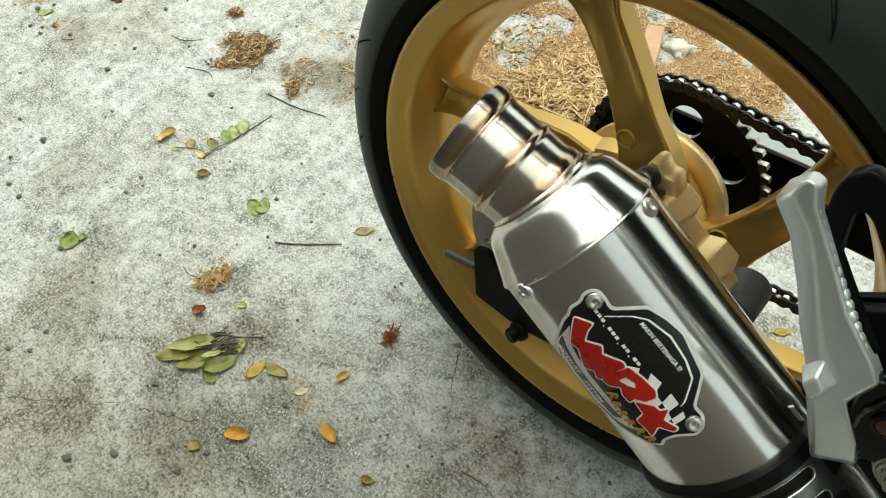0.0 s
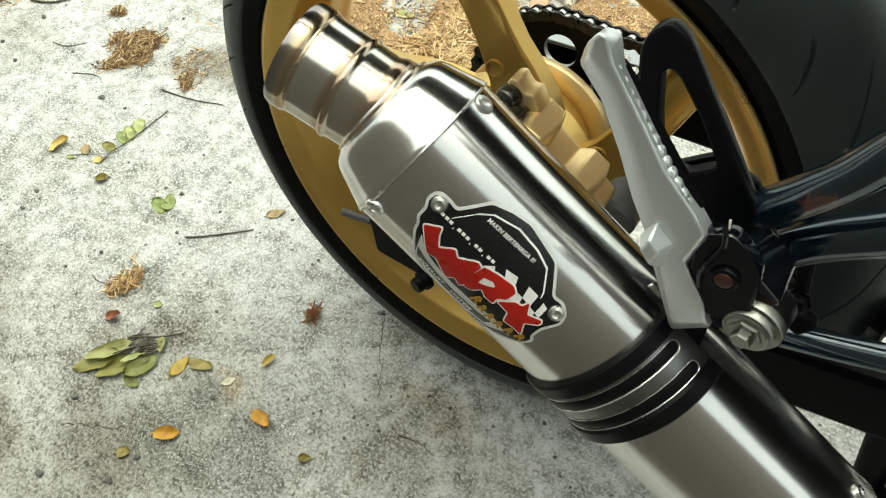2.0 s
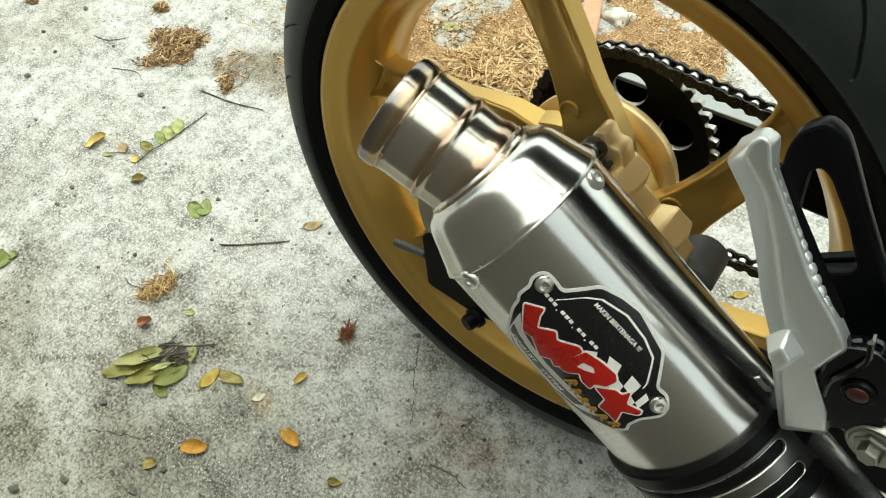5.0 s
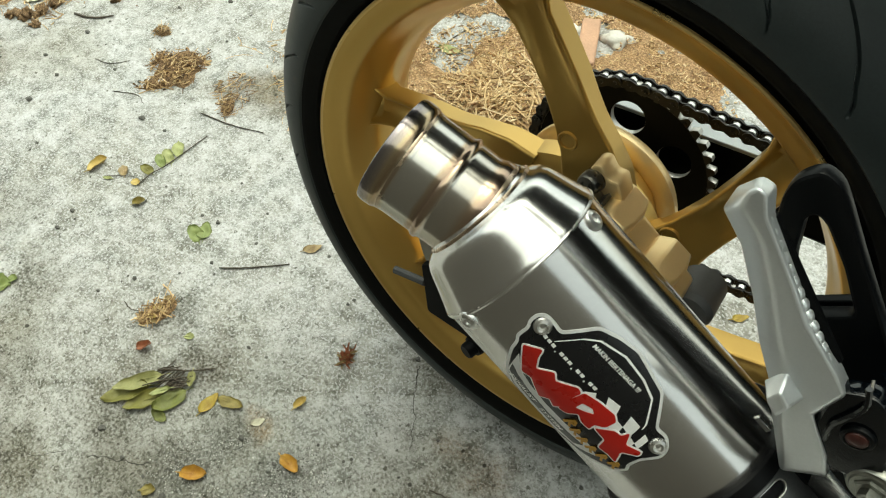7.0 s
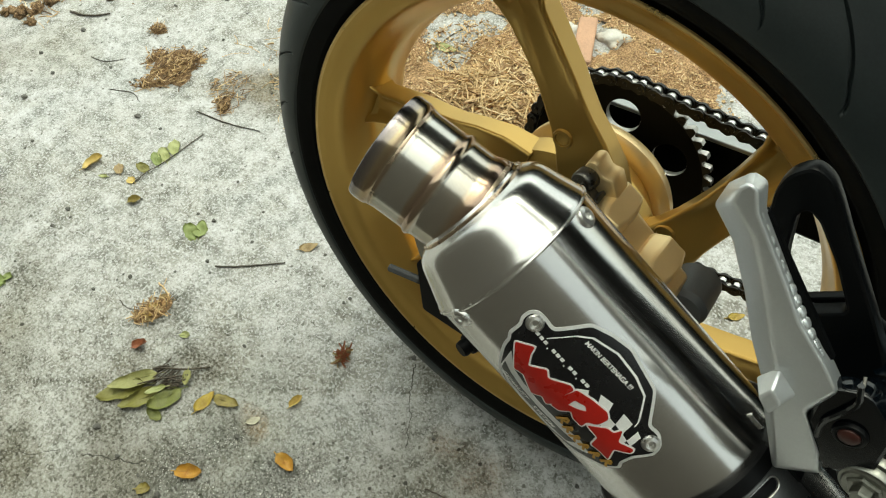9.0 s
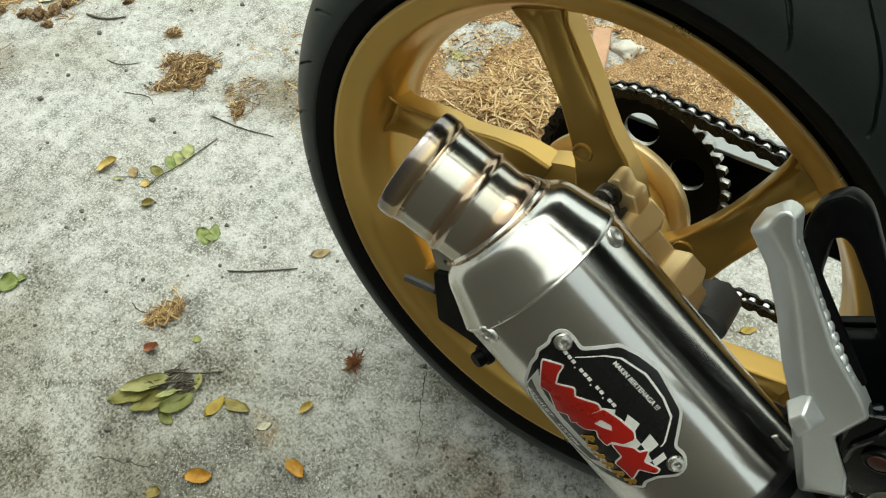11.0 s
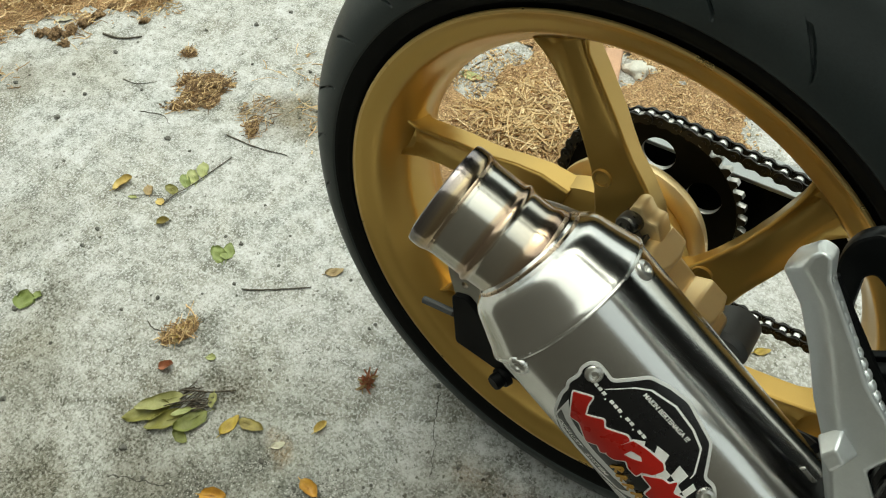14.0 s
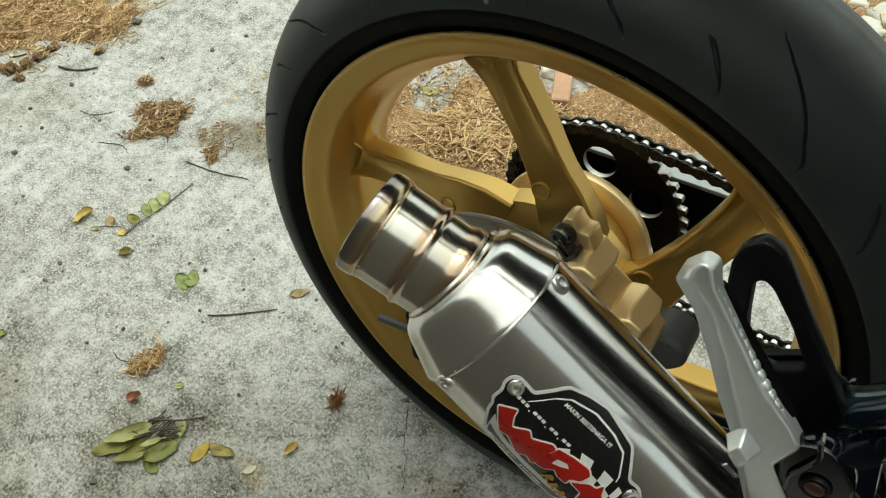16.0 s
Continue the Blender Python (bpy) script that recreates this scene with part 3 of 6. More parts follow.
# ---- exhaust ----
NECK = Vector((0.0286, -0.1596, 0.2009))
TIP_BASE = Vector((0.0286, -0.1595, 0.1992))
TIP_DIR = Vector((0.922, 0.115, -0.370)).normalized()
BODY_DIR = Vector((0.8218, 0.028, -0.569)).normalized()
TOWARDS = Vector((0.0, -0.75, 0.66))
M_BODY = frame_of(NECK, BODY_DIR, TOWARDS)
M_TIP = frame_of(TIP_BASE, TIP_DIR, TOWARDS)


def along(m, sx, sz):
    inv = m.inverted()

    def chain_nodes(nodes, links, co, raw=False):
        mp = nodes.new("ShaderNodeMapping")
        e = inv.to_euler()
        mp.inputs["Rotation"].default_value = e
        mp.inputs["Location"].default_value = inv.translation
        links.new(co, mp.inputs["Vector"])
        if raw:
            return mp.outputs["Vector"]
        m2 = nodes.new("ShaderNodeMapping")
        m2.inputs["Scale"].default_value = (sx, sx, sz)
        links.new(mp.outputs["Vector"], m2.inputs["Vector"])
        return m2.outputs["Vector"]
    return chain_nodes


STEEL = brushed("brushed_stainless", along(M_BODY, 30.0, 2500.0), (0.68, 0.665, 0.645), 0.175, grainway=LEAN.to_3x3() @ BODY_DIR)
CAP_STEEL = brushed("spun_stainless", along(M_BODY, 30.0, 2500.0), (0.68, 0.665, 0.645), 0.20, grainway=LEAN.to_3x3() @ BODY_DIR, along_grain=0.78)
TIP_STEEL = brushed("heat_tinted_stainless", along(M_TIP, 30.0, 2500.0), (0.62, 0.60, 0.565), 0.215, grainway=LEAN.to_3x3() @ TIP_DIR, along_grain=0.72,
                    heat=[(0.0, (0.36, 0.34, 0.40)), (0.06, (0.46, 0.42, 0.44)), (0.10, (0.66, 0.58, 0.52)), (0.12, (0.84, 0.70, 0.48)), (0.155, (0.74, 0.55, 0.37)), (0.19, (0.94, 0.84, 0.66)), (0.225, (1.0, 1.0, 0.99)), (0.42, (1.0, 0.99, 0.96)), (0.445, (0.86, 0.70, 0.54)), (0.485, (0.66, 0.49, 0.39)), (0.525, (0.86, 0.70, 0.55)), (0.56, (1.0, 0.98, 0.94)), (0.70, (0.96, 0.90, 0.82)), (0.75, (0.80, 0.62, 0.47)), (0.81, (0.64, 0.47, 0.38)), (0.9, (0.8, 0.66, 0.56)), (1.0, (1.0, 0.98, 0.95))])

SEAM, STRAP = 0.0233, 0.149
R_SEAM, R_STRAP = 0.0418, 0.0424


def body_radius(s):
    return R_SEAM + (R_STRAP - R_SEAM) * (min(s, STRAP) - SEAM) / (STRAP - SEAM) + 0.007 * max(0.0, s - STRAP)


body_prof = [(0.0380, SEAM)] + [(body_radius(SEAM), SEAM + 0.0004)] + [(body_radius(s), s) for s in (0.05, 0.08, 0.11, 0.15, 0.19, 0.24, 0.28, 0.318)] + [(body_radius(0.318) - 0.003, 0.324), (0.026, 0.330), (0.024, 0.40), (0.022, 0.40)]
silencer = part("silencer", mesh_from("silencer", *lathe(body_prof, 96, M_BODY), STEEL), bike, "brushed stainless steel exhaust silencer")
cap_prof = [(0.0262, -0.004), (0.0284, -0.0016), (0.0312, -0.0002), (0.0336, 0.0016), (0.0352, 0.0040), (0.0364, 0.0070), (0.0381, 0.0120), (0.0399, 0.0168), (0.0415, SEAM - 0.0018), (0.0422, SEAM - 0.0008), (0.0422, SEAM + 0.0012), (0.0415, SEAM + 0.0014)]
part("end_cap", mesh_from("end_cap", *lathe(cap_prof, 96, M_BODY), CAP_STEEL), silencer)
tip_prof = [(0.0225, 0.0), (0.0225, -0.0500), (0.0240, -0.0512), (0.0262, -0.0505), (0.0268, -0.0490), (0.0269, -0.0482), (0.0269, -0.0438), (0.0268, -0.0430), (0.0262, -0.0415), (0.0254, -0.0405), (0.0258, -0.0392), (0.0255, -0.0378), (0.0255, -0.0370), (0.0255, -0.0232), (0.0255, -0.0224),
            (0.0260, -0.0217), (0.0266, -0.0209), (0.0268, -0.0200), (0.0266, -0.0191), (0.0260, -0.0183), (0.0255, -0.0176), (0.02545, -0.0168), (0.0253, -0.0082), (0.0253, -0.0074), (0.0257, -0.0058), (0.0265, -0.0044), (0.0269, -0.0026), (0.0268, -0.0008), (0.0262, 0.004)]
part("outlet", mesh_from("outlet", *lathe(tip_prof, 96, M_TIP), TIP_STEEL), silencer, "heat-tinted steel outlet with weld beads")


# weld beads round the outlet, rippled by the torch
WELD = surface("heat_browned_weld", (0.50, 0.39, 0.29), 0.26, 1.0, 0.25, 120, 700, 0.15, 0.0003)


def weld_bead(m, radius, height, thick, ripples=150):
    rings = []
    for k in range(ripples * 4):
        a = 2 * math.pi * k / (ripples * 4)
        q = thick * (1 + 0.02 * math.sin(ripples * a))
        rings.append([m @ Vector(((radius + q * math.cos(b)) * math.cos(a), (radius + q * math.cos(b)) * math.sin(a), height + q * 1.5 * math.sin(b))) for b in (0, 0.8, 1.6, 3.1, 4.7, 5.5)])
    v, f = loft(rings, cap=False)
    n, last = 6, len(rings) - 1
    return v, f + [(last * n + i, last * n + (i + 1) % n, (i + 1) % n, i) for i in range(n)]


for m, r, h, q in ((M_TIP, 0.0252, -0.0405, 0.0008), (M_TIP, 0.0262, 0.0002, 0.0009), (M_BODY, 0.0279, -0.0016, 0.0009)):
    part("weld_bead", mesh_from("weld_bead", *weld_bead(m, r, h, q), WELD), silencer, "heat-browned weld bead")


def on_body(s, w, h):
    """The place s along the silencer and w round it, h above its skin."""
    r = body_radius(s) + h
    return M_BODY @ Vector((r * math.cos(w / 0.041), r * math.sin(w / 0.041), s))


def rivet(s, w, size=1.0):
    p, c = on_body(s, w, -0.001), on_body(s, w, 0.004)
    m = frame_of(p, c - p)
    prof = [(0.0, 0.0018), (0.0012, 0.0018), (0.0016, 0.0026), (0.0026, 0.0030), (0.0042, 0.0024), (0.0050, 0.0012), (0.0051, 0.0)]
    me = mesh_from("rivet", *lathe([(r * size, h) for r, h in prof], 24, m), BRIGHT_STEEL)
    return part("rivet", me, silencer, "bright aluminium pop rivet")


for s, w in ((0.0295, -0.0467), (0.0275, 0.0286), (0.0280, 0.0720), (0.0285, -0.0900)):
    rivet(s, w)
part("seam_bead", mesh_from("seam_bead", *lathe([(body_radius(SEAM) - 0.0004, SEAM + 0.0008), (0.0426, SEAM + 0.0004), (0.0429, SEAM + 0.0011), (0.0426, SEAM + 0.0018), (body_radius(SEAM) - 0.0004, SEAM + 0.0022)], 96, M_BODY), BRIGHT_STEEL), silencer)


# emblem: thin layers laid round the silencer
def print_colour(name, base, rough, metal=0.0):
    return surface(name, base, rough, metal, 0.1, 80, 900, 0.05, 0.0001, 0.06)


PRINT_BLACK = print_colour("emblem_black", (0.006, 0.006, 0.007), 0.28)
PRINT_RED = print_colour("emblem_red", (0.42, 0.012, 0.008), 0.3)
PRINT_WHITE = print_colour("emblem_white", (0.8, 0.8, 0.79), 0.4)
PRINT_SILVER = print_colour("emblem_silver", (0.66, 0.66, 0.66), 0.4, 0.1)
PRINT_GOLD = print_colour("emblem_gold", (0.45, 0.24, 0.03), 0.35, 0.3)


def wrapped(name, outlines, height, mat, label="", grow=0.0):
    """A thin layer of the emblem, outlined in millimetres along and round the silencer."""
    flat = plate(name, outlines, 0.36, Matrix.Identity(4), mat)
    bm = bmesh.new()
    bm.from_mesh(flat)
    bpy.data.meshes.remove(flat)
    bmesh.ops.triangulate(bm, faces=bm.faces)
    for _ in range(3):
        long_edges = [e for e in bm.edges if e.calc_length() > 4.0]
        if not long_edges:
            break
        bmesh.ops.subdivide_edges(bm, edges=long_edges, cuts=1)
        bmesh.ops.triangulate(bm, faces=bm.faces)
    for v in bm.verts:
        v.co = on_body(v.co.x / 1000, v.co.y / 1000, (height + v.co.z) / 1000)
    return part(name, bm_mesh(name, bm, mat), silencer, label)


def bar(x, y, length, width, tilt=0.0):
    c, s = math.cos(tilt), math.sin(tilt)
    return [(x + a * c - b * s, y + a * s + b * c) for a, b in ((0, -width / 2), (length, -width / 2), (length, width / 2), (0, width / 2))]


def shifted_out(points, d):
    """The outline moved outwards by d."""
    pts = [Vector(p) for p in points]
    area = sum(a.x * b.y - b.x * a.y for a, b in zip(pts, pts[1:] + pts[:1]))
    out = []
    for i, b in enumerate(pts):
        e1, e2 = (b - pts[i - 1]).normalized(), (pts[(i + 1) % len(pts)] - b).normalized()
        n1, n2 = Vector((e1.y, -e1.x)), Vector((e2.y, -e2.x))
        n = (n1 + n2)
        n = n / max(0.5, n.length_squared / 2) if n.length > 1e-3 else n1
        out.append(tuple(b + n * (d if area > 0 else -d)))
    return out


def lettered(words, x, y, size, tilt, height, mat, label=""):
    """Words in the built-in font laid on the emblem, reading along the silencer."""
    cu = bpy.data.curves.new("lettering", "FONT")
    cu.body, cu.size, cu.extrude, cu.shear, cu.offset = words, size, 0.12, 0.15, 0.03
    ob = bpy.data.objects.new("lettering", cu)
    me = bpy.data.meshes.new_from_object(ob)
    bpy.data.objects.remove(ob)
    bpy.data.curves.remove(cu)
    bm = bmesh.new()
    bm.from_mesh(me)
    bpy.data.meshes.remove(me)
    c, s = math.cos(tilt), math.sin(tilt)
    for v in bm.verts:
        a, b = v.co.x, -v.co.y
        v.co = on_body((x + a * c - b * s) / 1000, (y + a * s + b * c) / 1000, (height + v.co.z) / 1000)
    return part("lettering", bm_mesh("lettering", bm, mat, False), silencer, label)


plaque = [(40, -0.7), (42.5, -3.4), (47.5, -3.6), (52, -3.0), (60.8, -15.6), (70, -19.1), (80, -21), (99.6, -17.2), (110, -6), (115.6, -6.8), (120.5, -3.7), (122, 0.6), (118.5, 8.6), (118.9, 14.8), (121.3, 17), (119.4, 23.6), (113.7, 29.6), (109.5, 34.5), (98, 41), (77, 42.5), (64, 40.5), (54.5, 31.5), (46, 18.6), (44.8, 14.4), (42.5, 12.3), (42, 6), (40, 3.4)]
plaque = rounded(plaque, 1.8, 3)
wrapped("emblem_border", [shifted_out(plaque, 0.4)], 0.15, PRINT_SILVER, "silver border of the emblem")
wrapped("emblem_field", [shifted_out(plaque, -1.0)], 0.35, PRINT_BLACK, "glossy black emblem plate")
line = [(53.5, 1.2), (60.1, -8.0), (65.4, -12.4), (77.6, -15.6), (89.9, -14.8), (98.5, -12.3), (105.7, -3.9), (106.6, -1.5)]
trace = [(x, y - 0.35) for x, y in line] + [(x - 0.2, y + 0.6) for x, y in reversed(line)]
wrapped("emblem_line", [trace], 0.55, PRINT_WHITE)
# address line as plain bars, and the words of the slogan
for k in range(13):
    x, y = 48.6 + k * 2.52, 4.4 - 0.006 * k * k
    if k in (3, 7, 10):
        wrapped("lettering_bar", [bar(x + 0.5, y - 0.2, 0.55, 0.55)], 0.75, PRINT_WHITE)
    else:
        wrapped("lettering_bar", [bar(x, y - 1.5, 1.75, 1.35)], 0.75, PRINT_WHITE)
lettered("MAKIN BERTENAGA !!!", 64.6, -8.3, 2.75, -0.045, 0.6, PRINT_WHITE, "white slogan on the emblem")
# crescent below the mark: a silver band, a dark strip and its words
crescent = [(50, 17.6), (57.9, 24.2), (66.3, 26.4), (77.6, 27.6), (89.9, 26.8), (103, 24), (110.5, 26), (105, 33), (93, 39), (77, 40.5), (65, 38), (55, 30.5)]
wrapped("emblem_swoosh", [rounded(crescent, 1.0)], 0.5, PRINT_SILVER, "silver crescent on the emblem")
wrapped("emblem_strip", [rounded([(53.5, 25.2), (60, 28.2), (70, 30.6), (82, 31.2), (95, 29.8), (103.5, 27.6), (102, 33.2), (90, 36.4), (76, 36.6), (64, 34.6), (56, 30.5)], 0.6)], 0.6, PRINT_BLACK)
lettered("EXHAUST", 58.0, 33.6, 4.0, 0.07, 0.72, PRINT_WHITE, "white words on the emblem")
lettered("SYSTEM", 80.0, 35.4, 4.0, -0.08, 0.72, PRINT_WHITE, "white words on the emblem")
# chequered flag between two curves
top_edge, low_edge = spline([(78.8, 6.3, 0), (85.1, 0.8, 0), (95.9, -1.2, 0), (106.3, -1.2, 0), (112.2, 0, 0)], 8), spline([(83, 10.6, 0), (91.9, 9.0, 0), (100.7, 9.6, 0), (108.7, 11.0, 0), (114.1, 12.0, 0)], 8)
for k in range(7):
    for row in range(2):
        cut = [[top_edge[i].lerp(low_edge[i], f) for f in (row / 2, (row + 1) / 2)] for i in (k, k + 1)]
        if (k + row) % 2 == 0:
            wrapped("emblem_check", [[(q.x, q.y) for q in (cut[0][0], cut[1][0], cut[1][1], cut[0][1])]], 0.55, PRINT_WHITE)
# red mark of three slanted shapes, edged in white
strokes = ([[(47.3, 12.8), (53.7, 7.6), (55.4, 11.5), (59.5, 16.4), (64.9, 10.6), (68.5, 13.2), (76, 7.2), (78.7, 7.8), (78.4, 12), (80.6, 19.6), (79.4, 24), (75.3, 22.2), (72.4, 26.6), (62.3, 21.7), (58.2, 23.6), (52.7, 18.2)]],
           [[(80.6, 22.0), (78.6, 14), (79.2, 6.6), (86.3, 4.5), (94.5, 3.2), (97.6, 5), (97.4, 10.2), (94.2, 13.4), (95.2, 17.0), (90.4, 17.4), (86.7, 15.5), (84.2, 20.6)], [(83.2, 14.6), (82.8, 10.4), (87.2, 8.6), (89.8, 10.0), (86.9, 12.4)]],
           [[(95.8, 14.4), (101, 7.9), (104.2, 7.4), (105.0, 3.6), (108.9, 8.6), (115.2, 5.5), (116, 7.6), (111, 12.6), (115.0, 18.6), (110.4, 18.6), (105.3, 20), (103.0, 14.6)]])
for mark in strokes:
    wrapped("emblem_stroke_edge", [shifted_out(rounded(mark[0], 0.9, 2), 0.75)], 0.65, PRINT_WHITE)
    wrapped("emblem_stroke", [rounded(mark[0], 0.9, 2)] + [rounded(h, 0.6, 2) for h in mark[1:]], 0.85, PRINT_RED, "red painted shape of the emblem")
# gold script as slanted loops
for k in range(6):
    u = k / 5
    x, y, f = 87.5 + 27 * u, 22.4 - 2.6 * u + 3.2 * math.sin(math.pi * u), 1.25 if k == 0 else 1.0
    wrapped("emblem_script", [[(x - 0.4, y + 2.6), (x + 1.2 * f, y - 2.4 * f), (x + 2.6 * f, y - 2.2 * f), (x + 3.6 * f, y - 0.6), (x + 2.5, y + 0.6), (x + 4.2, y + 2.2), (x + 3.2, y + 2.9), (x + 1.4, y + 1.0), (x + 0.8, y + 2.8)],
                              [(x + 1.5, y + 0.1), (x + 2.0 * f, y - 1.3 * f), (x + 2.6 * f, y - 0.8)]], 1.1, PRINT_GOLD, "gold script on the emblem")
rivet(0.0453, 0.0010, 0.82)
rivet(0.1166, -0.0014, 0.82)

# strap round the silencer, a little askew: a dull steel clamp with two long slots over black rubber
CLAMP_STEEL = surface("dull_clamp_steel", (0.20, 0.20, 0.195), 0.33, 1.0, 0.25, 60, 900, 0.06, 0.0002, 0.06)


def askew(a):
    return 0.0022 - 0.0042 * math.sin(a)


def band(s0, s1, h, a0, a1):
    rb = body_radius((s0 + s1) / 2)
    prof = [(rb - 0.001, s0), (rb + h * 0.7, s0), (rb + h, s0 + 0.0012), (rb + h, s1 - 0.0012), (rb + h * 0.7, s1), (rb - 0.001, s1)]
    verts, faces = lathe(prof, 72, M_BODY, (radians(a0), radians(a1)), closed=True)
    back = M_BODY.inverted()
    out = []
    for v in verts:
        q = back @ Vector(v)
        out.append(M_BODY @ Vector((q.x, q.y, q.z + askew(math.atan2(q.y, q.x)))))
    return out, faces


strap = part("strap", mesh_from("strap", *band(0.1530, 0.1815, 0.0022, -52, 262), CLAMP_STEEL), bike, "dull steel clamp on black rubber round the silencer")
part("rubber_band", mesh_from("rubber_band", *band(0.1478, 0.1568, 0.0034, -50, 262), BLACK_RUBBER), strap, "black rubber band")
part("rubber_band", mesh_from("rubber_band", *band(0.1796, 0.1890, 0.0036, -50, 262), BLACK_RUBBER), strap, "black rubber band")
for s0, s1 in ((0.1582, 0.1650), (0.1722, 0.1788)):
    part("slot", mesh_from("slot", *band(s0, s1, 0.0027, -37, 230), BLACK_RUBBER), strap, "black slot in the clamp")
    mid, half = (s0 + s1) / 2, (s1 - s0) / 2
    end = radians(-37)
    c = on_body(mid + askew(end), end * 0.041, 0.0)
    part("slot", mesh_from("slot", *lathe([(0.0, 0.0026), (half * 0.7, 0.0026), (half, 0.0018), (half, -0.001)], 20, frame_of(c, on_body(mid + askew(end), end * 0.041, 0.01) - c)), BLACK_RUBBER), strap, "black slot in the clamp")
    rim = [(s0, radians(60 - 12 * k)) for k in range(9)] + [(mid - half * math.cos(math.pi * k / 8), end - half * math.sin(math.pi * k / 8) / 0.041) for k in range(9)] + [(s1, end + radians(10 * k)) for k in range(1, 16)]
    part("slot_edge", mesh_from("slot_edge", *sweep([on_body(s + askew(a), a * 0.041, 0.0026) for s, a in rim], [0.00022] * 9 + [0.00036] * 24, 6), BRIGHT_STEEL), strap, "bright worn edge of the slot")
part("clamp_ear", mesh_from("clamp_ear", *band(0.1500, 0.1720, 0.0044, -70, -51), BLACK_SATIN), strap)
rivet(0.300, -0.0475, 0.9)
# small steel tab that stands out beside the strap
tab_p = on_body(0.1465, -0.043, -0.002)
part("hook_tab", mesh_from("hook_tab", *block((0.009, 0.0016, 0.007), frame_of(tab_p, on_body(0.1465, -0.043, 0.01) - tab_p, BODY_DIR)), BRIGHT_STEEL), silencer, bevel=0.0006)

# ---- pillion bracket, foot peg and frame tubes ----
hoop = [(0.1384, 0.2440), (0.1352, 0.2630), (0.1366, 0.2712), (0.1425, 0.2775), (0.1495, 0.2750), (0.1545, 0.2690), (0.1675, 0.2512), (0.1850, 0.2285), (0.1960, 0.2130), (0.2090, 0.1930), (0.2180, 0.1740), (0.2050, 0.1560), (0.1840, 0.1740), (0.1600, 0.2010), (0.1470, 0.2230)]
hoop_hole = [(0.1490, 0.2400), (0.1456, 0.2570), (0.1480, 0.2602), (0.1522, 0.2578), (0.1640, 0.2440), (0.1762, 0.2258), (0.1650, 0.2165), (0.1540, 0.2225)]
bracket = part("peg_bracket", plate("peg_bracket", [rounded(hoop, 0.006), rounded(hoop_hole, 0.003)], 0.007, side(-0.140), BLACK_SATIN, 0.0014), bike, "black pressed steel bracket of the foot peg")
part("bracket_flange", plate("bracket_flange", [rounded([(0.1540, 0.2085), (0.1741, 0.2250), (0.1925, 0.2185), (0.2085, 0.1940), (0.206, 0.1800), (0.190, 0.1720), (0.168, 0.1900)], 0.002)], 0.004, side(-0.1330), BLACK_SATIN, 0.0008), bracket)
part("clevis", plate("clevis", [rounded([(0.180, 0.214), (0.193, 0.222), (0.208, 0.208), (0.212, 0.180), (0.198, 0.172), (0.184, 0.186)], 0.006)], 0.008, side(-0.166), BLACK_PAINT, 0.0015), bracket)
part("clevis", mesh_from("clevis", *block((0.026, 0.030, 0.034), pose(0.200, -0.150, 0.184, 0, 35, 0)), BLACK_PAINT), bracket, bevel=0.003)
pin = part("pivot_pin", mesh_from("pivot_pin", *lathe([(0.0, 0.0020), (0.0020, 0.0021), (0.0036, 0.0012), (0.0041, 0.0), (0.0041, -0.003)], 24, frame_of((0.1965, -0.171, 0.199), (0, -1, 0))), REFLECTOR), bracket, "rusty red-brown pivot pin")
part("pin_ring", mesh_from("pin_ring", *lathe([(0.0038, 0.0006), (0.0046, 0.0010), (0.0056, 0.0007), (0.0060, -0.0004), (0.0060, -0.003)], 24, frame_of((0.1965, -0.171, 0.199), (0, -1, 0))), BLACK_SATIN), pin)
part("cotter_tip", mesh_from("cotter_tip", *sweep([(0.1893, -0.164, 0.2225), (0.1903, -0.1665, 0.2206), (0.1898, -0.168, 0.2195)], 0.0006, 8), DISC_STEEL), bracket)
part("clevis_lip", mesh_from("clevis_lip", *sweep(spline([(0.1885, -0.1705, 0.2245), (0.1912, -0.1712, 0.2165), (0.1890, -0.1712, 0.2060), (0.1872, -0.1708, 0.1985), (0.1890, -0.1700, 0.1890)], 12), 0.0012, 8), BLACK_PAINT), bracket)
# the peg tapers towards its face: outline of its back, then the narrower outline of its face (x, depth, z)
PEG_BACK = [(0.1213, 0.2650), (0.1225, 0.2740), (0.1275, 0.2812), (0.1325, 0.2800), (0.1358, 0.2700), (0.1530, 0.2490), (0.1640, 0.2345), (0.1800, 0.2195), (0.1868, 0.2118), (0.1822, 0.1930), (0.1957, 0.1745), (0.2005, 0.1628), (0.1860, 0.1500), (0.1690, 0.1840), (0.1625, 0.1985), (0.1525, 0.2150), (0.1428, 0.2345), (0.1315, 0.2540)]
PEG_FACE = [(0.1265, -0.1731, 0.2753), (0.1262, -0.1733, 0.2811), (0.1285, -0.1734, 0.2851), (0.1318, -0.1734, 0.2839), (0.1350, -0.1732, 0.2757), (0.1516, -0.1728, 0.2546), (0.1622, -0.1726, 0.2403), (0.1777, -0.1723, 0.2255), (0.1838, -0.1721, 0.2179), (0.1804, -0.1719, 0.2004), (0.1931, -0.1716, 0.1820), (0.1973, -0.1714, 0.1709), (0.1852, -0.1713, 0.1593), (0.1706, -0.1718, 0.1930), (0.1668, -0.1720, 0.2094), (0.1576, -0.1723, 0.2266), (0.1482, -0.1726, 0.2458), (0.1373, -0.1729, 0.2650)]
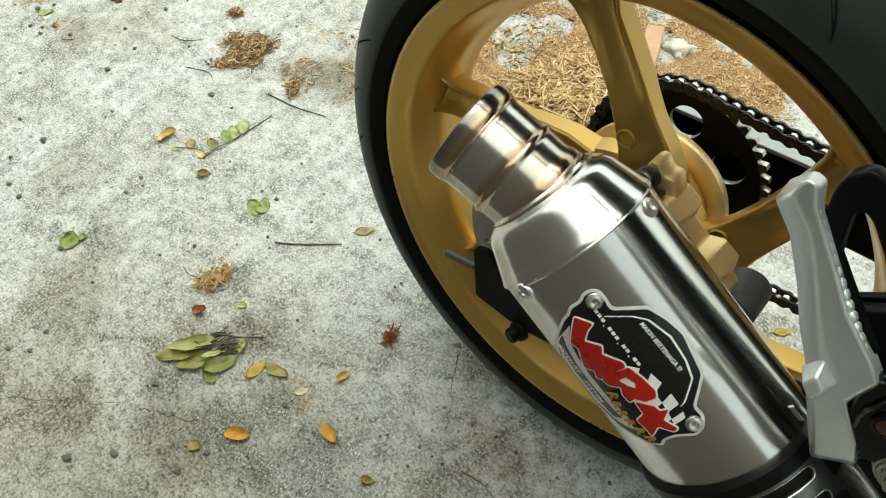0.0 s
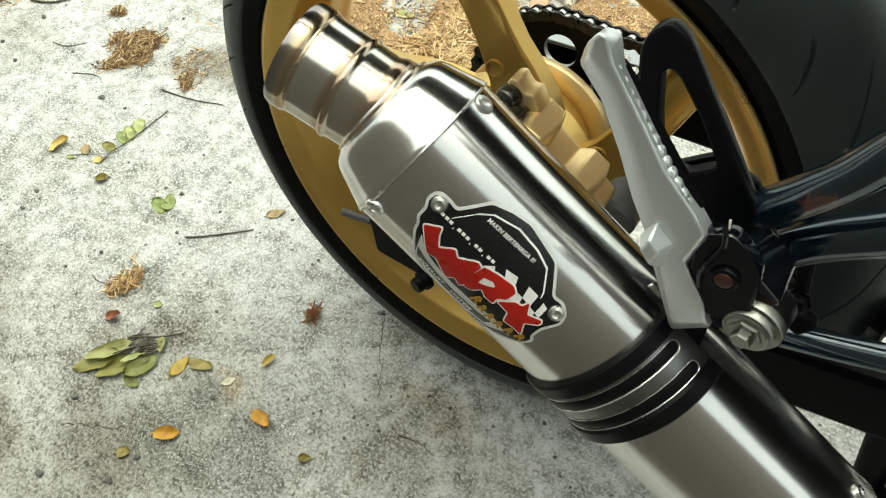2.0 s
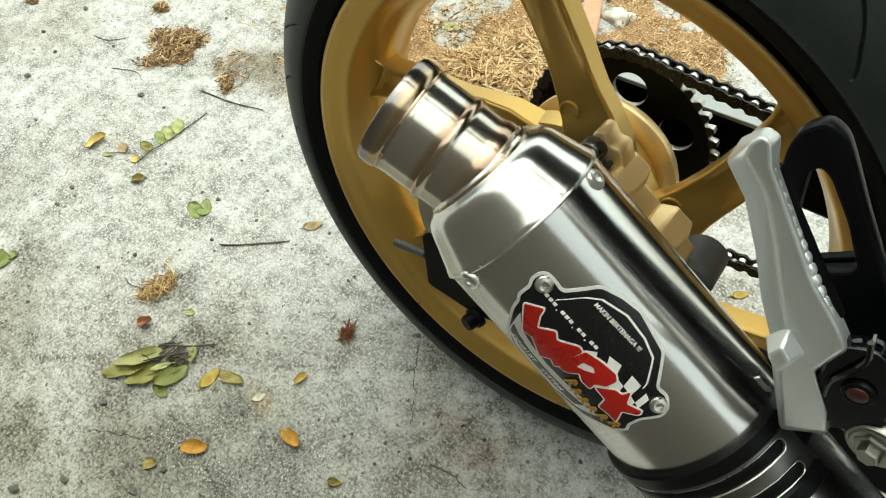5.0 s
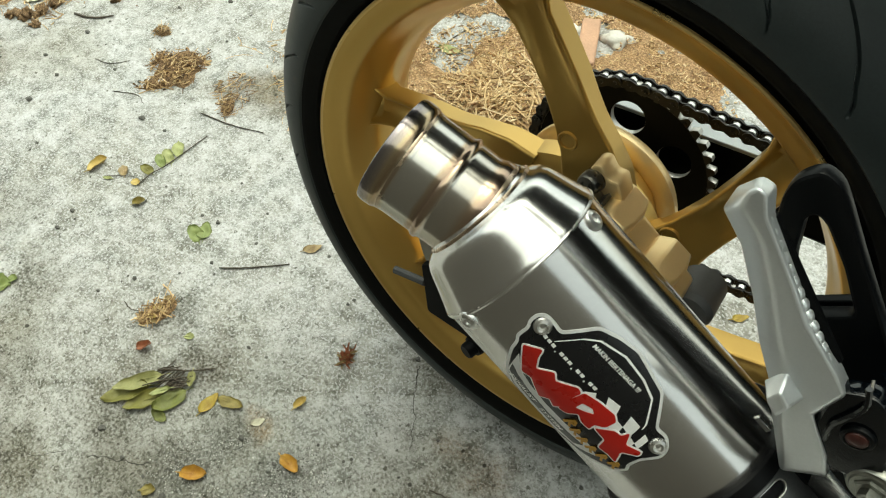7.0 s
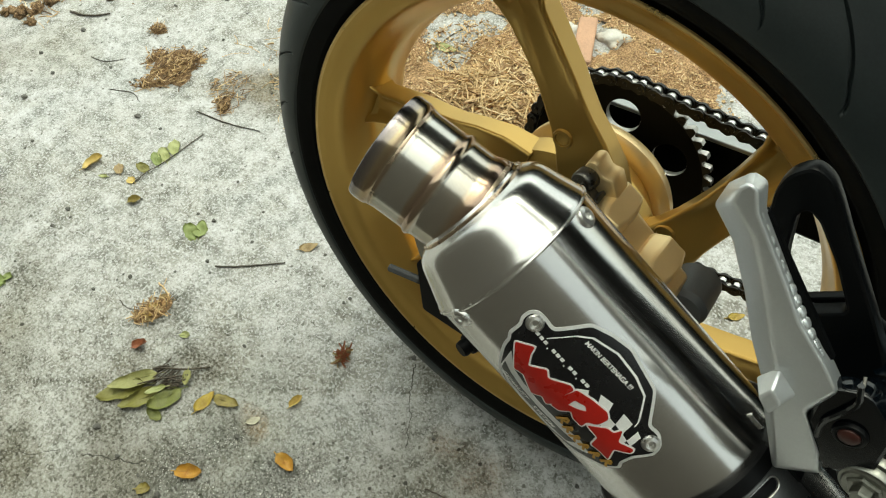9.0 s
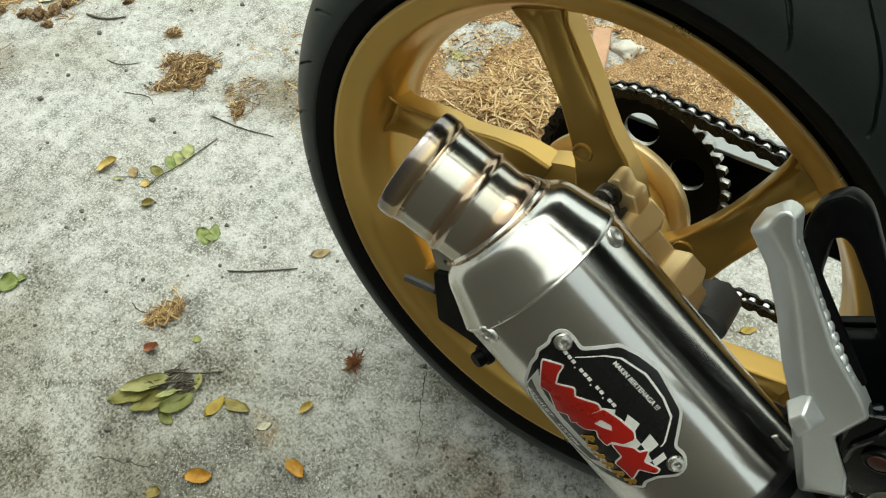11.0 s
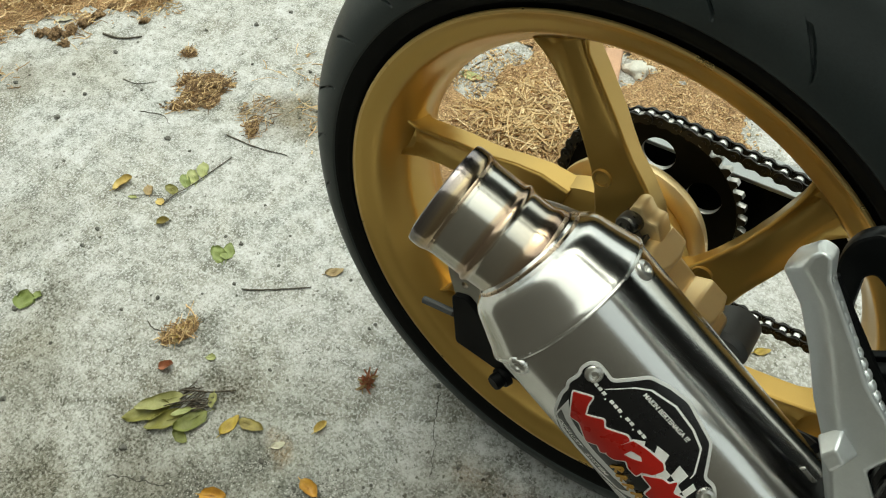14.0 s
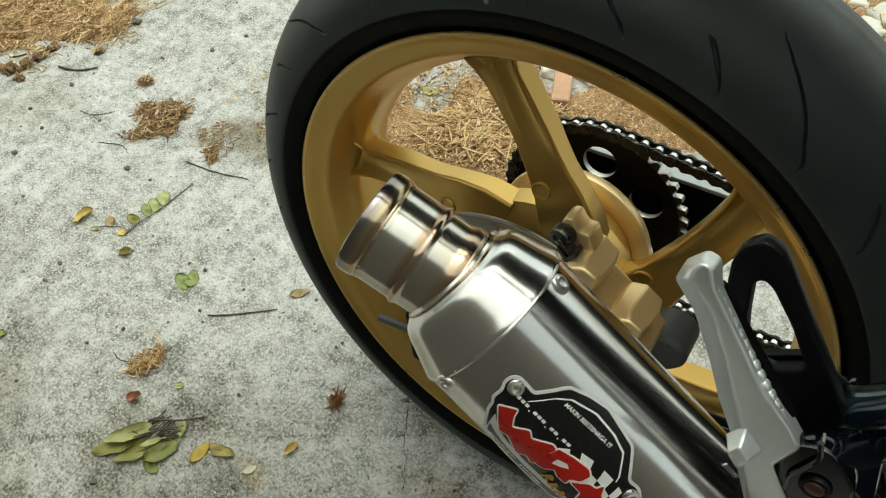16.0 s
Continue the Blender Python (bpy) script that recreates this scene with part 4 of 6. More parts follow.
peg_rings = [[Vector((x * 0.97 + 0.0045, -0.1600, z * 0.97 + 0.0066)) for x, z in PEG_BACK], [Vector((x, -0.1625, z)) for x, z in PEG_BACK], [Vector((x, -0.1660, z)) for x, z in PEG_BACK], [Vector(p) for p in PEG_FACE]]
peg = part("foot_peg", mesh_from("foot_peg", *loft(peg_rings), ALU_CAST), bike, "folded cast aluminium foot peg", bevel=0.0016, angle=60)
part("peg_wedge", mesh_from("peg_wedge", *loft([[Vector((0.1655, -0.170, 0.2150)), Vector((0.1755, -0.170, 0.2060)), Vector((0.1720, -0.170, 0.1880)), Vector((0.1605, -0.170, 0.2030))], [Vector((0.1662, -0.1805, 0.2120)), Vector((0.1712, -0.1805, 0.2070)), Vector((0.1695, -0.1805, 0.1990)), Vector((0.1640, -0.1805, 0.2050))]]), ALU_CAST), peg, bevel=0.0012)
tooth = mesh_from("tread_tooth", *lathe([(0.0, 0.0012), (0.0014, 0.0009), (0.0025, 0.0001), (0.0030, -0.0012), (0.0031, -0.004)], 10, Matrix.Identity(4)), ALU_CAST)
for k in range(14):
    u = k / 13
    ob = part("tread_tooth", tooth, peg)
    ob.matrix_local = frame_of((0.1362 + 0.0412 * u, -0.1664, 0.2690 - 0.0478 * u), (0.73, -0.08, 0.67)) @ Matrix.Diagonal((0.95, 0.80, 0.62, 1.0))
part("rubber_strip", mesh_from("rubber_strip", *sweep([(0.1355, -0.1615, 0.2675), (0.1770, -0.1615, 0.2205)], 0.0024, 8), BLACK_MATT), peg)

bolt_m = frame_of((0.2128, -0.1715, 0.1765), (-0.15, -0.95, -0.05)) @ Matrix.Scale(0.66, 4)
bolt = part("mount_bolt", mesh_from("mount_bolt", *lathe([(0.0, 0.0092), (0.0055, 0.0092), (0.0064, 0.0080), (0.0064, 0.0030), (0.0095, 0.0030), (0.0105, 0.0018), (0.0105, 0.0006)], 6, bolt_m), ZINC), bike, "zinc plated hexagon bolt with washers", angle=20)
part("washer", mesh_from("washer", *lathe([(0.0, 0.0012), (0.0125, 0.0012), (0.0135, 0.0002), (0.0150, 0.0), (0.0158, -0.0012), (0.0160, -0.0050), (0.0185, -0.0055), (0.0192, -0.0070), (0.0192, -0.0120), (0.0140, -0.0125)], 40, bolt_m), ZINC), bolt)
part("grommet", mesh_from("grommet", *lathe([(0.012, -0.0118), (0.0175, -0.0120), (0.0185, -0.0140), (0.0180, -0.030), (0.0150, -0.034), (0.0, -0.034)], 32, bolt_m), BLACK_RUBBER), bolt)

part("frame_tube", mesh_from("frame_tube", *sweep(spline([(0.1900, -0.134, 0.1975), (0.1985, -0.135, 0.2080), (0.2059, -0.135, 0.2165), (0.2135, -0.135, 0.2270), (0.2203, -0.135, 0.2375), (0.2259, -0.135, 0.2493), (0.2353, -0.135, 0.2708), (0.2510, -0.134, 0.3070), (0.279, -0.130, 0.375)], 36), 0.0088, 24), TUBE_PAINT), bike, "glossy blue-black frame tube with scuffed rusty paint")
part("frame_tube", mesh_from("frame_tube", *sweep(spline([(0.196, -0.126, 0.166), (0.2055, -0.128, 0.1773), (0.2220, -0.128, 0.1964), (0.2395, -0.128, 0.2110), (0.2552, -0.128, 0.2241), (0.2650, -0.128, 0.2321), (0.34, -0.125, 0.290), (0.44, -0.115, 0.36)], 32), 0.0095, 24), TUBE_PAINT), bike, "glossy blue-black frame tube with scuffed rusty paint")
# small clamp and bolt on the arm below the tubes
arm_clamp = part("arm_clamp", mesh_from("arm_clamp", *block((0.012, 0.010, 0.013), pose(0.2405, -0.090, 0.108, 0, 30, 0)), BLACK_MATT), bike, "small black clamp on the swing arm", bevel=0.002)
part("clamp_screw", mesh_from("clamp_screw", *lathe([(0.0, 0.0052), (0.0044, 0.0052), (0.0052, 0.0042), (0.0052, 0.0), (0.0066, 0.0), (0.0066, -0.002)], 6, frame_of((0.2317, -0.106, 0.1370), (-0.15, -0.95, 0.1))), BLACK_MATT), arm_clamp, angle=20)
part("clamp_post", mesh_from("clamp_post", *sweep([(0.2317, -0.102, 0.1370), (0.2260, -0.100, 0.1600), (0.2228, -0.100, 0.1740)], 0.0040, 10), BLACK_MATT), arm_clamp)
# added black shell that fills out the dark edge ahead of the tyre
part("tyre_edge_fill", mesh_from("tyre_edge_fill", *turned([(0.3035, 0.008), (0.3080, 0.018), (0.3105, 0.035), (0.3115, 0.052), (0.3105, 0.070), (0.3080, 0.086), (0.3035, 0.097), (0.3025, 0.096), (0.3068, 0.085), (0.3090, 0.070), (0.3098, 0.052), (0.3090, 0.035), (0.3068, 0.019), (0.3025, 0.009)], 40, (radians(-52), radians(6)), closed=True), BLACK_MATT), bike, "black shell added to fill out the tyre's dark front edge")
part("bracket_rib", mesh_from("bracket_rib", *sweep([(0.1905, -0.134, 0.2150), (0.1928, -0.134, 0.2110), (0.1995, -0.132, 0.1990), (0.2119, -0.131, 0.1830), (0.2211, -0.130, 0.1720)], 0.0026, 8), BLACK_PAINT), bracket)
part("gusset", plate("gusset", [rounded([(0.186, 0.186), (0.200, 0.200), (0.208, 0.176), (0.206, 0.150), (0.190, 0.146)], 0.004)], 0.006, side(-0.112), BLACK_PAINT, 0.001), bike)

# brake torque stud, black bracket and bolt behind the silencer
part("guard_bracket", plate("guard_bracket", [rounded([(-0.080, -0.012), (-0.066, -0.006), (-0.010, -0.046), (0.018, -0.050), (0.012, -0.066), (-0.024, -0.074), (-0.072, -0.070)], 0.004)], 0.006, side(-0.052), BLACK_MATT, 0.001), bike, "black bracket behind the silencer")
part("torque_stud", mesh_from("torque_stud", *sweep([(-0.111, -0.05, -0.0466), (-0.079, -0.05, -0.0400)], 0.0036, 10), DARK_GREY), bike)
guard_bolt = part("guard_bolt", mesh_from("guard_bolt", *lathe([(0.0, 0.014), (0.0062, 0.014), (0.0072, 0.012), (0.0072, 0.006), (0.0092, 0.006), (0.0098, 0.003), (0.0098, 0.0), (0.0, 0.0)], 20, frame_of((-0.0209, -0.052, -0.0770), (-0.25, -0.95, -0.1))), BLACK_MATT), bike)

# seat, tail and rail added out of view above the wheel: they shade it and are mirrored in the silencer
tail_rings = []
for x, zlow, ztop, w in ((-0.40, 0.52, 0.55, 0.05), (-0.28, 0.48, 0.57, 0.08), (-0.10, 0.45, 0.58, 0.092), (0.15, 0.43, 0.60, 0.100), (0.45, 0.41, 0.62, 0.105), (0.8, 0.40, 0.62, 0.105)):
    tail_rings.append([Vector((x, MID + w * a, zlow + (ztop - zlow) * b)) for a, b in ((-0.7, 0), (-1, 0.3), (-0.95, 0.8), (-0.6, 1), (0.6, 1), (0.95, 0.8), (1, 0.3), (0.7, 0))])
tail = part("tail", mesh_from("tail", *loft(tail_rings), BLACK_MATT), bike, "unseen black seat and tail, added for shade and reflection")
part("unseen_rail", mesh_from("unseen_rail", *sweep(spline([(0.6, -0.092, 0.50), (0.15, -0.104, 0.49), (-0.25, -0.098, 0.53), (-0.40, -0.02, 0.55)], 18), 0.012, 12), BLACK_MATT), tail)

# engine and side cover, added unseen ahead of the wheel to darken the silencer
part("engine_occluder", mesh_from("engine_occluder", *loft([[Vector((x, MID + w * a, zl + (zh - zl) * b)) for a, b in ((-0.8, 0), (-1, 0.3), (-1, 0.75), (-0.7, 1), (0.7, 1), (1, 0.75), (1, 0.3), (0.8, 0))] for x, zl, zh, w in ((0.36, 0.10, 0.46, 0.10), (0.43, 0.06, 0.45, 0.15), (0.50, 0.0, 0.45, 0.18), (0.90, -0.12, 0.45, 0.19), (0.98, -0.05, 0.4, 0.15))]), BLACK_MATT), bike, "unseen black mass for engine and side cover, added to darken reflections")

# ---- ground ----
def concrete():
    """Worn concrete: pale cement skin, grit and pits, brown weathering, near-side shade put into the colour, a few dark
    stains and hair cracks of their own shape.
    """
    m, nodes, links, bsdf = material("worn_concrete")
    co = coords(nodes)
    big = noise_node(nodes, links, co, 2.6, 5.0, 0.6)
    mid = noise_node(nodes, links, co, 13.0, 7.0, 0.72)
    blot = noise_node(nodes, links, co, 48.0, 6.0, 0.78)
    fine = noise_node(nodes, links, co, 120.0, 4.0, 0.7)
    grit = noise_node(nodes, links, co, 250.0, 2.0, 0.6)
    chip = noise_node(nodes, links, co, 290.0, 1.0, 0.5, (1.0, 1.0, 1.7))
    col = ramp(nodes, links, big, [(0.38, (0.50, 0.485, 0.435)), (0.50, (0.66, 0.655, 0.625)), (0.62, (0.77, 0.785, 0.795))])
    patch = noise_node(nodes, links, co, 7.5, 8.0, 0.72)
    col = mix(nodes, links, 0.38, col, ramp(nodes, links, mid, [(0.36, (0.33, 0.32, 0.28)), (0.48, (0.58, 0.58, 0.56)), (0.6, (0.82, 0.835, 0.845))]))
    col = mix(nodes, links, 0.42, col, ramp(nodes, links, blot, [(0.36, (0.22, 0.215, 0.19)), (0.46, (0.50, 0.50, 0.48)), (0.58, (0.82, 0.835, 0.845))]))
    col = mix(nodes, links, 0.9, col, ramp(nodes, links, patch, [(0.34, (0.50, 0.48, 0.42)), (0.43, (0.84, 0.83, 0.79)), (0.50, (1.0, 1.0, 1.0))]), "MULTIPLY")
    # damp grey-green and rubbed pale areas a few centimetres across
    cloudy = noise_node(nodes, links, co, 24.0, 5.0, 0.62)
    col = mix(nodes, links, ramp(nodes, links, noise_node(nodes, links, co, 5.0, 3.0, 0.6), [(0.36, grey(0.5)), (0.58, grey(1.0))]), col, ramp(nodes, links, cloudy, [(0.37, (0.60, 0.608, 0.575)), (0.455, (0.85, 0.853, 0.83)), (0.54, (1.0, 0.995, 0.98)), (0.64, (1.10, 1.10, 1.10))]), "MULTIPLY")
    # exposed grains with dark gaps, worn deeper in some places than in others
    worn = ramp(nodes, links, noise_node(nodes, links, co, 17.0, 6.0, 0.7), [(0.36, grey(0.30)), (0.58, grey(1.0))])
    place = nodes.new("ShaderNodeSeparateXYZ")
    links.new(co, place.inputs[0])
    trodden = nodes.new("ShaderNodeMapRange")
    trodden.inputs["From Min"].default_value, trodden.inputs["From Max"].default_value = 0.14, -0.26
    trodden.inputs["To Min"].default_value, trodden.inputs["To Max"].default_value = 0.55, 1.0
    links.new(place.outputs["Y"], trodden.inputs["Value"])
    worn = mix(nodes, links, 1.0, worn, trodden.outputs[0], "MULTIPLY")
    grain = noise_node(nodes, links, co, 100.0, 4.0, 0.85)
    col = mix(nodes, links, worn, col, ramp(nodes, links, grain, [(0.36, (0.40, 0.390, 0.355)), (0.43, (0.63, 0.622, 0.59)), (0.455, (0.91, 0.91, 0.895)), (0.50, (1.0, 1.0, 1.0))]), "MULTIPLY")
    col = mix(nodes, links, mix(nodes, links, 1.0, trodden.outputs[0], (0.50, 0.50, 0.50), "MULTIPLY"), col, ramp(nodes, links, grit, [(0.385, grey(0.30)), (0.415, grey(0.62)), (0.43, grey(1.0))]), "MULTIPLY")
    pore = nodes.new("ShaderNodeTexVoronoi")
    pore.inputs["Scale"].default_value = 125.0
    ragged = nodes.new("ShaderNodeVectorMath")
    ragged.operation, ragged.inputs[1].default_value = "MULTIPLY_ADD", (0.006, 0.006, 0.0)
    jitter = nodes.new("ShaderNodeTexNoise")
    jitter.inputs["Scale"].default_value, jitter.inputs["Detail"].default_value = 260.0, 2.0
    links.new(co, jitter.inputs["Vector"])
    links.new(jitter.outputs["Color"], ragged.inputs[0])
    links.new(co, ragged.inputs[2])
    links.new(ragged.outputs[0], pore.inputs["Vector"])
    sort = nodes.new("ShaderNodeSeparateColor")
    links.new(pore.outputs["Color"], sort.inputs[0])
    some = ramp(nodes, links, sort.outputs[0], [(0.66, grey(0.0)), (0.95, grey(1.0))])
    dot = ramp(nodes, links, pore.outputs["Distance"], [(0.24, grey(1.0)), (0.34, grey(0.0))])
    col = mix(nodes, links, mix(nodes, links, 1.0, some, dot, "MULTIPLY"), col, (0.22, 0.215, 0.19))
    pale = ramp(nodes, links, sort.outputs[1], [(0.70, grey(0.0)), (0.74, grey(0.55))])
    col = mix(nodes, links, mix(nodes, links, 1.0, pale, dot, "MULTIPLY"), col, (0.84, 0.85, 0.85))
    col = mix(nodes, links, ramp(nodes, links, chip, [(0.56, grey(0.0)), (0.58, grey(0.62))]), col, (0.86, 0.87, 0.875))
    # dark pits, scattered by a cell pattern
    cell = nodes.new("ShaderNodeTexVoronoi")
    cell.inputs["Scale"].default_value, cell.inputs["Randomness"].default_value = 70.0, 1.0
    links.new(co, cell.inputs["Vector"])
    pick = nodes.new("ShaderNodeSeparateColor")
    links.new(cell.outputs["Color"], pick.inputs[0])
    size = nodes.new("ShaderNodeMapRange")
    size.inputs["From Min"].default_value, size.inputs["From Max"].default_value = 0.62, 1.0
    size.inputs["To Min"].default_value, size.inputs["To Max"].default_value = 0.0, 0.40
    links.new(pick.outputs[0], size.inputs["Value"])
    wob = nodes.new("ShaderNodeMath")
    wob.operation, wob.inputs[1].default_value = "MULTIPLY_ADD", 0.4
    links.new(fine, wob.inputs[0])
    links.new(cell.outputs["Distance"], wob.inputs[2])
    less = nodes.new("ShaderNodeMath")
    less.operation = "SUBTRACT"
    links.new(size.outputs[0], less.inputs[0])
    links.new(wob.outputs[0], less.inputs[1])
    pits = ramp(nodes, links, less.outputs[0], [(0.0, grey(0.0)), (0.05, grey(0.9))])
    col = mix(nodes, links, pits, col, (0.085, 0.082, 0.07))
    # stains and painted shade with soft ragged edges: centre, size, colour, strength
    warp = nodes.new("ShaderNodeTexNoise")
    warp.inputs["Scale"].default_value, warp.inputs["Detail"].default_value = 14.0, 5.0
    links.new(co, warp.inputs["Vector"])
    bent = nodes.new("ShaderNodeVectorMath")
    bent.operation = "MULTIPLY_ADD"
    bent.inputs[1].default_value = (0.12, 0.12, 0.0)
    links.new(warp.outputs["Color"], bent.inputs[0])
    links.new(co, bent.inputs[2])

    def stain(col, x, y, r, tone, strength):
        sub = nodes.new("ShaderNodeVectorMath")
        sub.operation = "DISTANCE"
        sub.inputs[1].default_value = (x + 0.06, y + 0.06, 0.0)
        links.new(bent.outputs[0], sub.inputs[0])
        near = nodes.new("ShaderNodeMapRange")
        near.inputs["From Min"].default_value, near.inputs["From Max"].default_value = r * 0.35, r * 1.25
        near.inputs["To Min"].default_value, near.inputs["To Max"].default_value = strength, 0.0
        links.new(sub.outputs["Value"], near.inputs["Value"])
        mottle = nodes.new("ShaderNodeMath")
        mottle.operation = "MULTIPLY"
        links.new(near.outputs[0], mottle.inputs[0])
        links.new(ramp(nodes, links, grit, [(0.42, grey(1.0)), (0.60, grey(0.35 if r < 0.058 else 0.75))]), mottle.inputs[1])
        return mix(nodes, links, mottle.outputs[0], col, tuple(min(1.0, c / 0.42) for c in tone), "MULTIPLY")

    # broad weathering, the near side's shade put into the largest, then small dark patches of loose grit
    for x, y, r, tone, strength in ((-0.34, -0.50, 0.36, (0.27, 0.26, 0.222), 0.48), (-0.33, -0.33, 0.07, (0.17, 0.16, 0.135), 0.7), (-0.43, -0.27, 0.05, (0.16, 0.15, 0.125), 0.7), (-0.56, -0.33, 0.05, (0.17, 0.165, 0.14), 0.35), (-0.645, -0.22, 0.045, (0.18, 0.172, 0.145), 0.75), (-0.47, -0.40, 0.05, (0.14, 0.132, 0.105), 0.8), (-0.09, -0.20, 0.05, (0.18, 0.165, 0.13), 0.45), (-0.52, -0.44, 0.13, (0.19, 0.178, 0.14), 0.4), (-0.26, -0.22, 0.13, (0.25, 0.25, 0.225), 0.6), (-0.05, -0.13, 0.08, (0.18, 0.165, 0.13), 0.5), (0.05, -0.17, 0.10, (0.18, 0.168, 0.135), 0.4), (-0.62, -0.30, 0.07, (0.22, 0.21, 0.17), 0.6), (-0.80, -0.17, 0.06, (0.25, 0.245, 0.22), 0.65), (-1.0, 0.08, 0.08, (0.28, 0.265, 0.22), 0.5), (-0.26, -0.46, 0.17, (0.17, 0.163, 0.135), 0.65), (-1.09, 0.02, 0.06, (0.2, 0.18, 0.14), 0.7)):
        col = stain(col, x, y, r, tone, strength)
    for x, y, r, tone, strength in ((-0.175, -0.265, 0.055, (0.13, 0.132, 0.125), 0.7), (-0.22, -0.295, 0.03, (0.15, 0.15, 0.14), 0.6), (-0.295, -0.285, 0.045, (0.14, 0.142, 0.135), 0.7), (-0.265, -0.235, 0.03, (0.14, 0.14, 0.13), 0.7), (-0.62, 0.21, 0.06, (0.16, 0.135, 0.09), 0.9), (-0.69, 0.185, 0.035, (0.17, 0.14, 0.09), 0.9), (-0.56, 0.24, 0.04, (0.2, 0.18, 0.13), 0.8), (-0.44, -0.16, 0.035, (0.13, 0.128, 0.11), 0.85), (-0.36, -0.18, 0.035, (0.11, 0.10, 0.078), 0.95), (-0.395, -0.30, 0.03, (0.15, 0.145, 0.12), 0.8), (-0.12, -0.03, 0.05, (0.18, 0.165, 0.13), 0.6), (0.005, -0.094, 0.032, (0.24, 0.170, 0.115), 0.6), (-0.045, -0.086, 0.026, (0.28, 0.215, 0.155), 0.6), (-0.249, -0.204, 0.020, (0.40, 0.30, 0.21), 0.8), (-0.16, -0.24, 0.05, (0.23, 0.22, 0.195), 0.3)):
        col = stain(col, x, y, r, tone, strength)
    # hair cracks between two places, bent a little
    wave = nodes.new("ShaderNodeTexNoise")
    wave.inputs["Scale"].default_value, wave.inputs["Detail"].default_value = 45.0, 3.0
    links.new(co, wave.inputs["Vector"])
    crooked = nodes.new("ShaderNodeVectorMath")
    crooked.operation, crooked.inputs[1].default_value = "MULTIPLY_ADD", (0.02, 0.02, 0.0)
    links.new(wave.outputs["Color"], crooked.inputs[0])
    links.new(co, crooked.inputs[2])
    for ax, ay, bx, by, w in ((-0.134, -0.037, -0.102, -0.088, 0.0005), (-0.102, -0.088, -0.08, -0.124, 0.0004), (-0.552, -0.452, -0.419, -0.359, 0.0004), (-0.393, -0.348, -0.321, -0.31, 0.0007)):
        dx, dy = bx - ax, by - ay
        ln = math.hypot(dx, dy)
        rel = nodes.new("ShaderNodeVectorMath")
        rel.operation, rel.inputs[1].default_value = "SUBTRACT", (ax + 0.01, ay + 0.01, 0.0)
        links.new(crooked.outputs[0], rel.inputs[0])
        dist = []
        for vx, vy in ((dx / ln, dy / ln), (-dy / ln, dx / ln)):
            dot = nodes.new("ShaderNodeVectorMath")
            dot.operation, dot.inputs[1].default_value = "DOT_PRODUCT", (vx, vy, 0.0)
            links.new(rel.outputs[0], dot.inputs[0])
            dist.append(dot.outputs["Value"])
        part_way = nodes.new("ShaderNodeMath")
        part_way.operation, part_way.inputs[1].default_value, part_way.inputs[2].default_value = "COMPARE", ln / 2, ln / 2
        links.new(dist[0], part_way.inputs[0])
        close = nodes.new("ShaderNodeMath")
        close.operation, close.inputs[1].default_value, close.inputs[2].default_value = "COMPARE", 0.0, w
        links.new(dist[1], close.inputs[0])
        both = nodes.new("ShaderNodeMath")
        both.operation = "MULTIPLY"
        links.new(part_way.outputs[0], both.inputs[0])
        links.new(close.outputs[0], both.inputs[1])
        col = mix(nodes, links, both.outputs[0], col, (0.09, 0.085, 0.07))
    col = mix(nodes, links, 1.0, col, (0.730, 0.727, 0.737), "MULTIPLY")
    links.new(col, bsdf.inputs["Base Color"])
    bsdf.inputs["Roughness"].default_value = 0.92
    bsdf.inputs["Specular IOR Level"].default_value = 0.25
    nrm = bump(nodes, links, bsdf, mid, 0.3, 0.012)
    bump(nodes, links, bsdf, grain, 0.6, 0.003, nrm)
    return m


CONCRETE = concrete()
ground = new("ground", mesh_from("ground", [(-40, -40, 0), (40, -40, 0), (40, 40, 0), (-40, 40, 0)], [(0, 1, 2, 3)], CONCRETE, False))
tagged(ground, "weathered pale grey concrete paving with stains", "ground", kind="structure")

# an unseen plain wall, added behind the camera, darkens the near ground and reflections
WALL = surface("unseen_wall_render", (0.085, 0.077, 0.066), 0.9, 0.0, 0.15, 3, 90, 0.3, 0.002)
tagged(new("unseen_wall", mesh_from("unseen_wall", *block((8.4, 0.2, 1.9), pose(1.2, -0.80, 0.95)), WALL, False)), "plain dark unseen wall, added to shade the near side", "wall", kind="structure")


# ---- things lying on the ground ----
def leaf_material(name, base, vein, blotch):
    m, nodes, links, bsdf = material(name)
    co = coords(nodes)
    a, b = noise_node(nodes, links, co, 110.0, 5.0, 0.65), noise_node(nodes, links, co, 420.0, 4.0, 0.7)
    col = mix(nodes, links, ramp(nodes, links, a, [(0.42, grey(0.0)), (0.66, grey(0.8))]), base, blotch)
    col = mix(nodes, links, ramp(nodes, links, b, [(0.5, grey(0.0)), (0.7, grey(0.5))]), col, vein)
    links.new(col, bsdf.inputs["Base Color"])
    bsdf.inputs["Roughness"].default_value = 0.55
    bump(nodes, links, bsdf, b, 0.25, 0.0006)
    return m


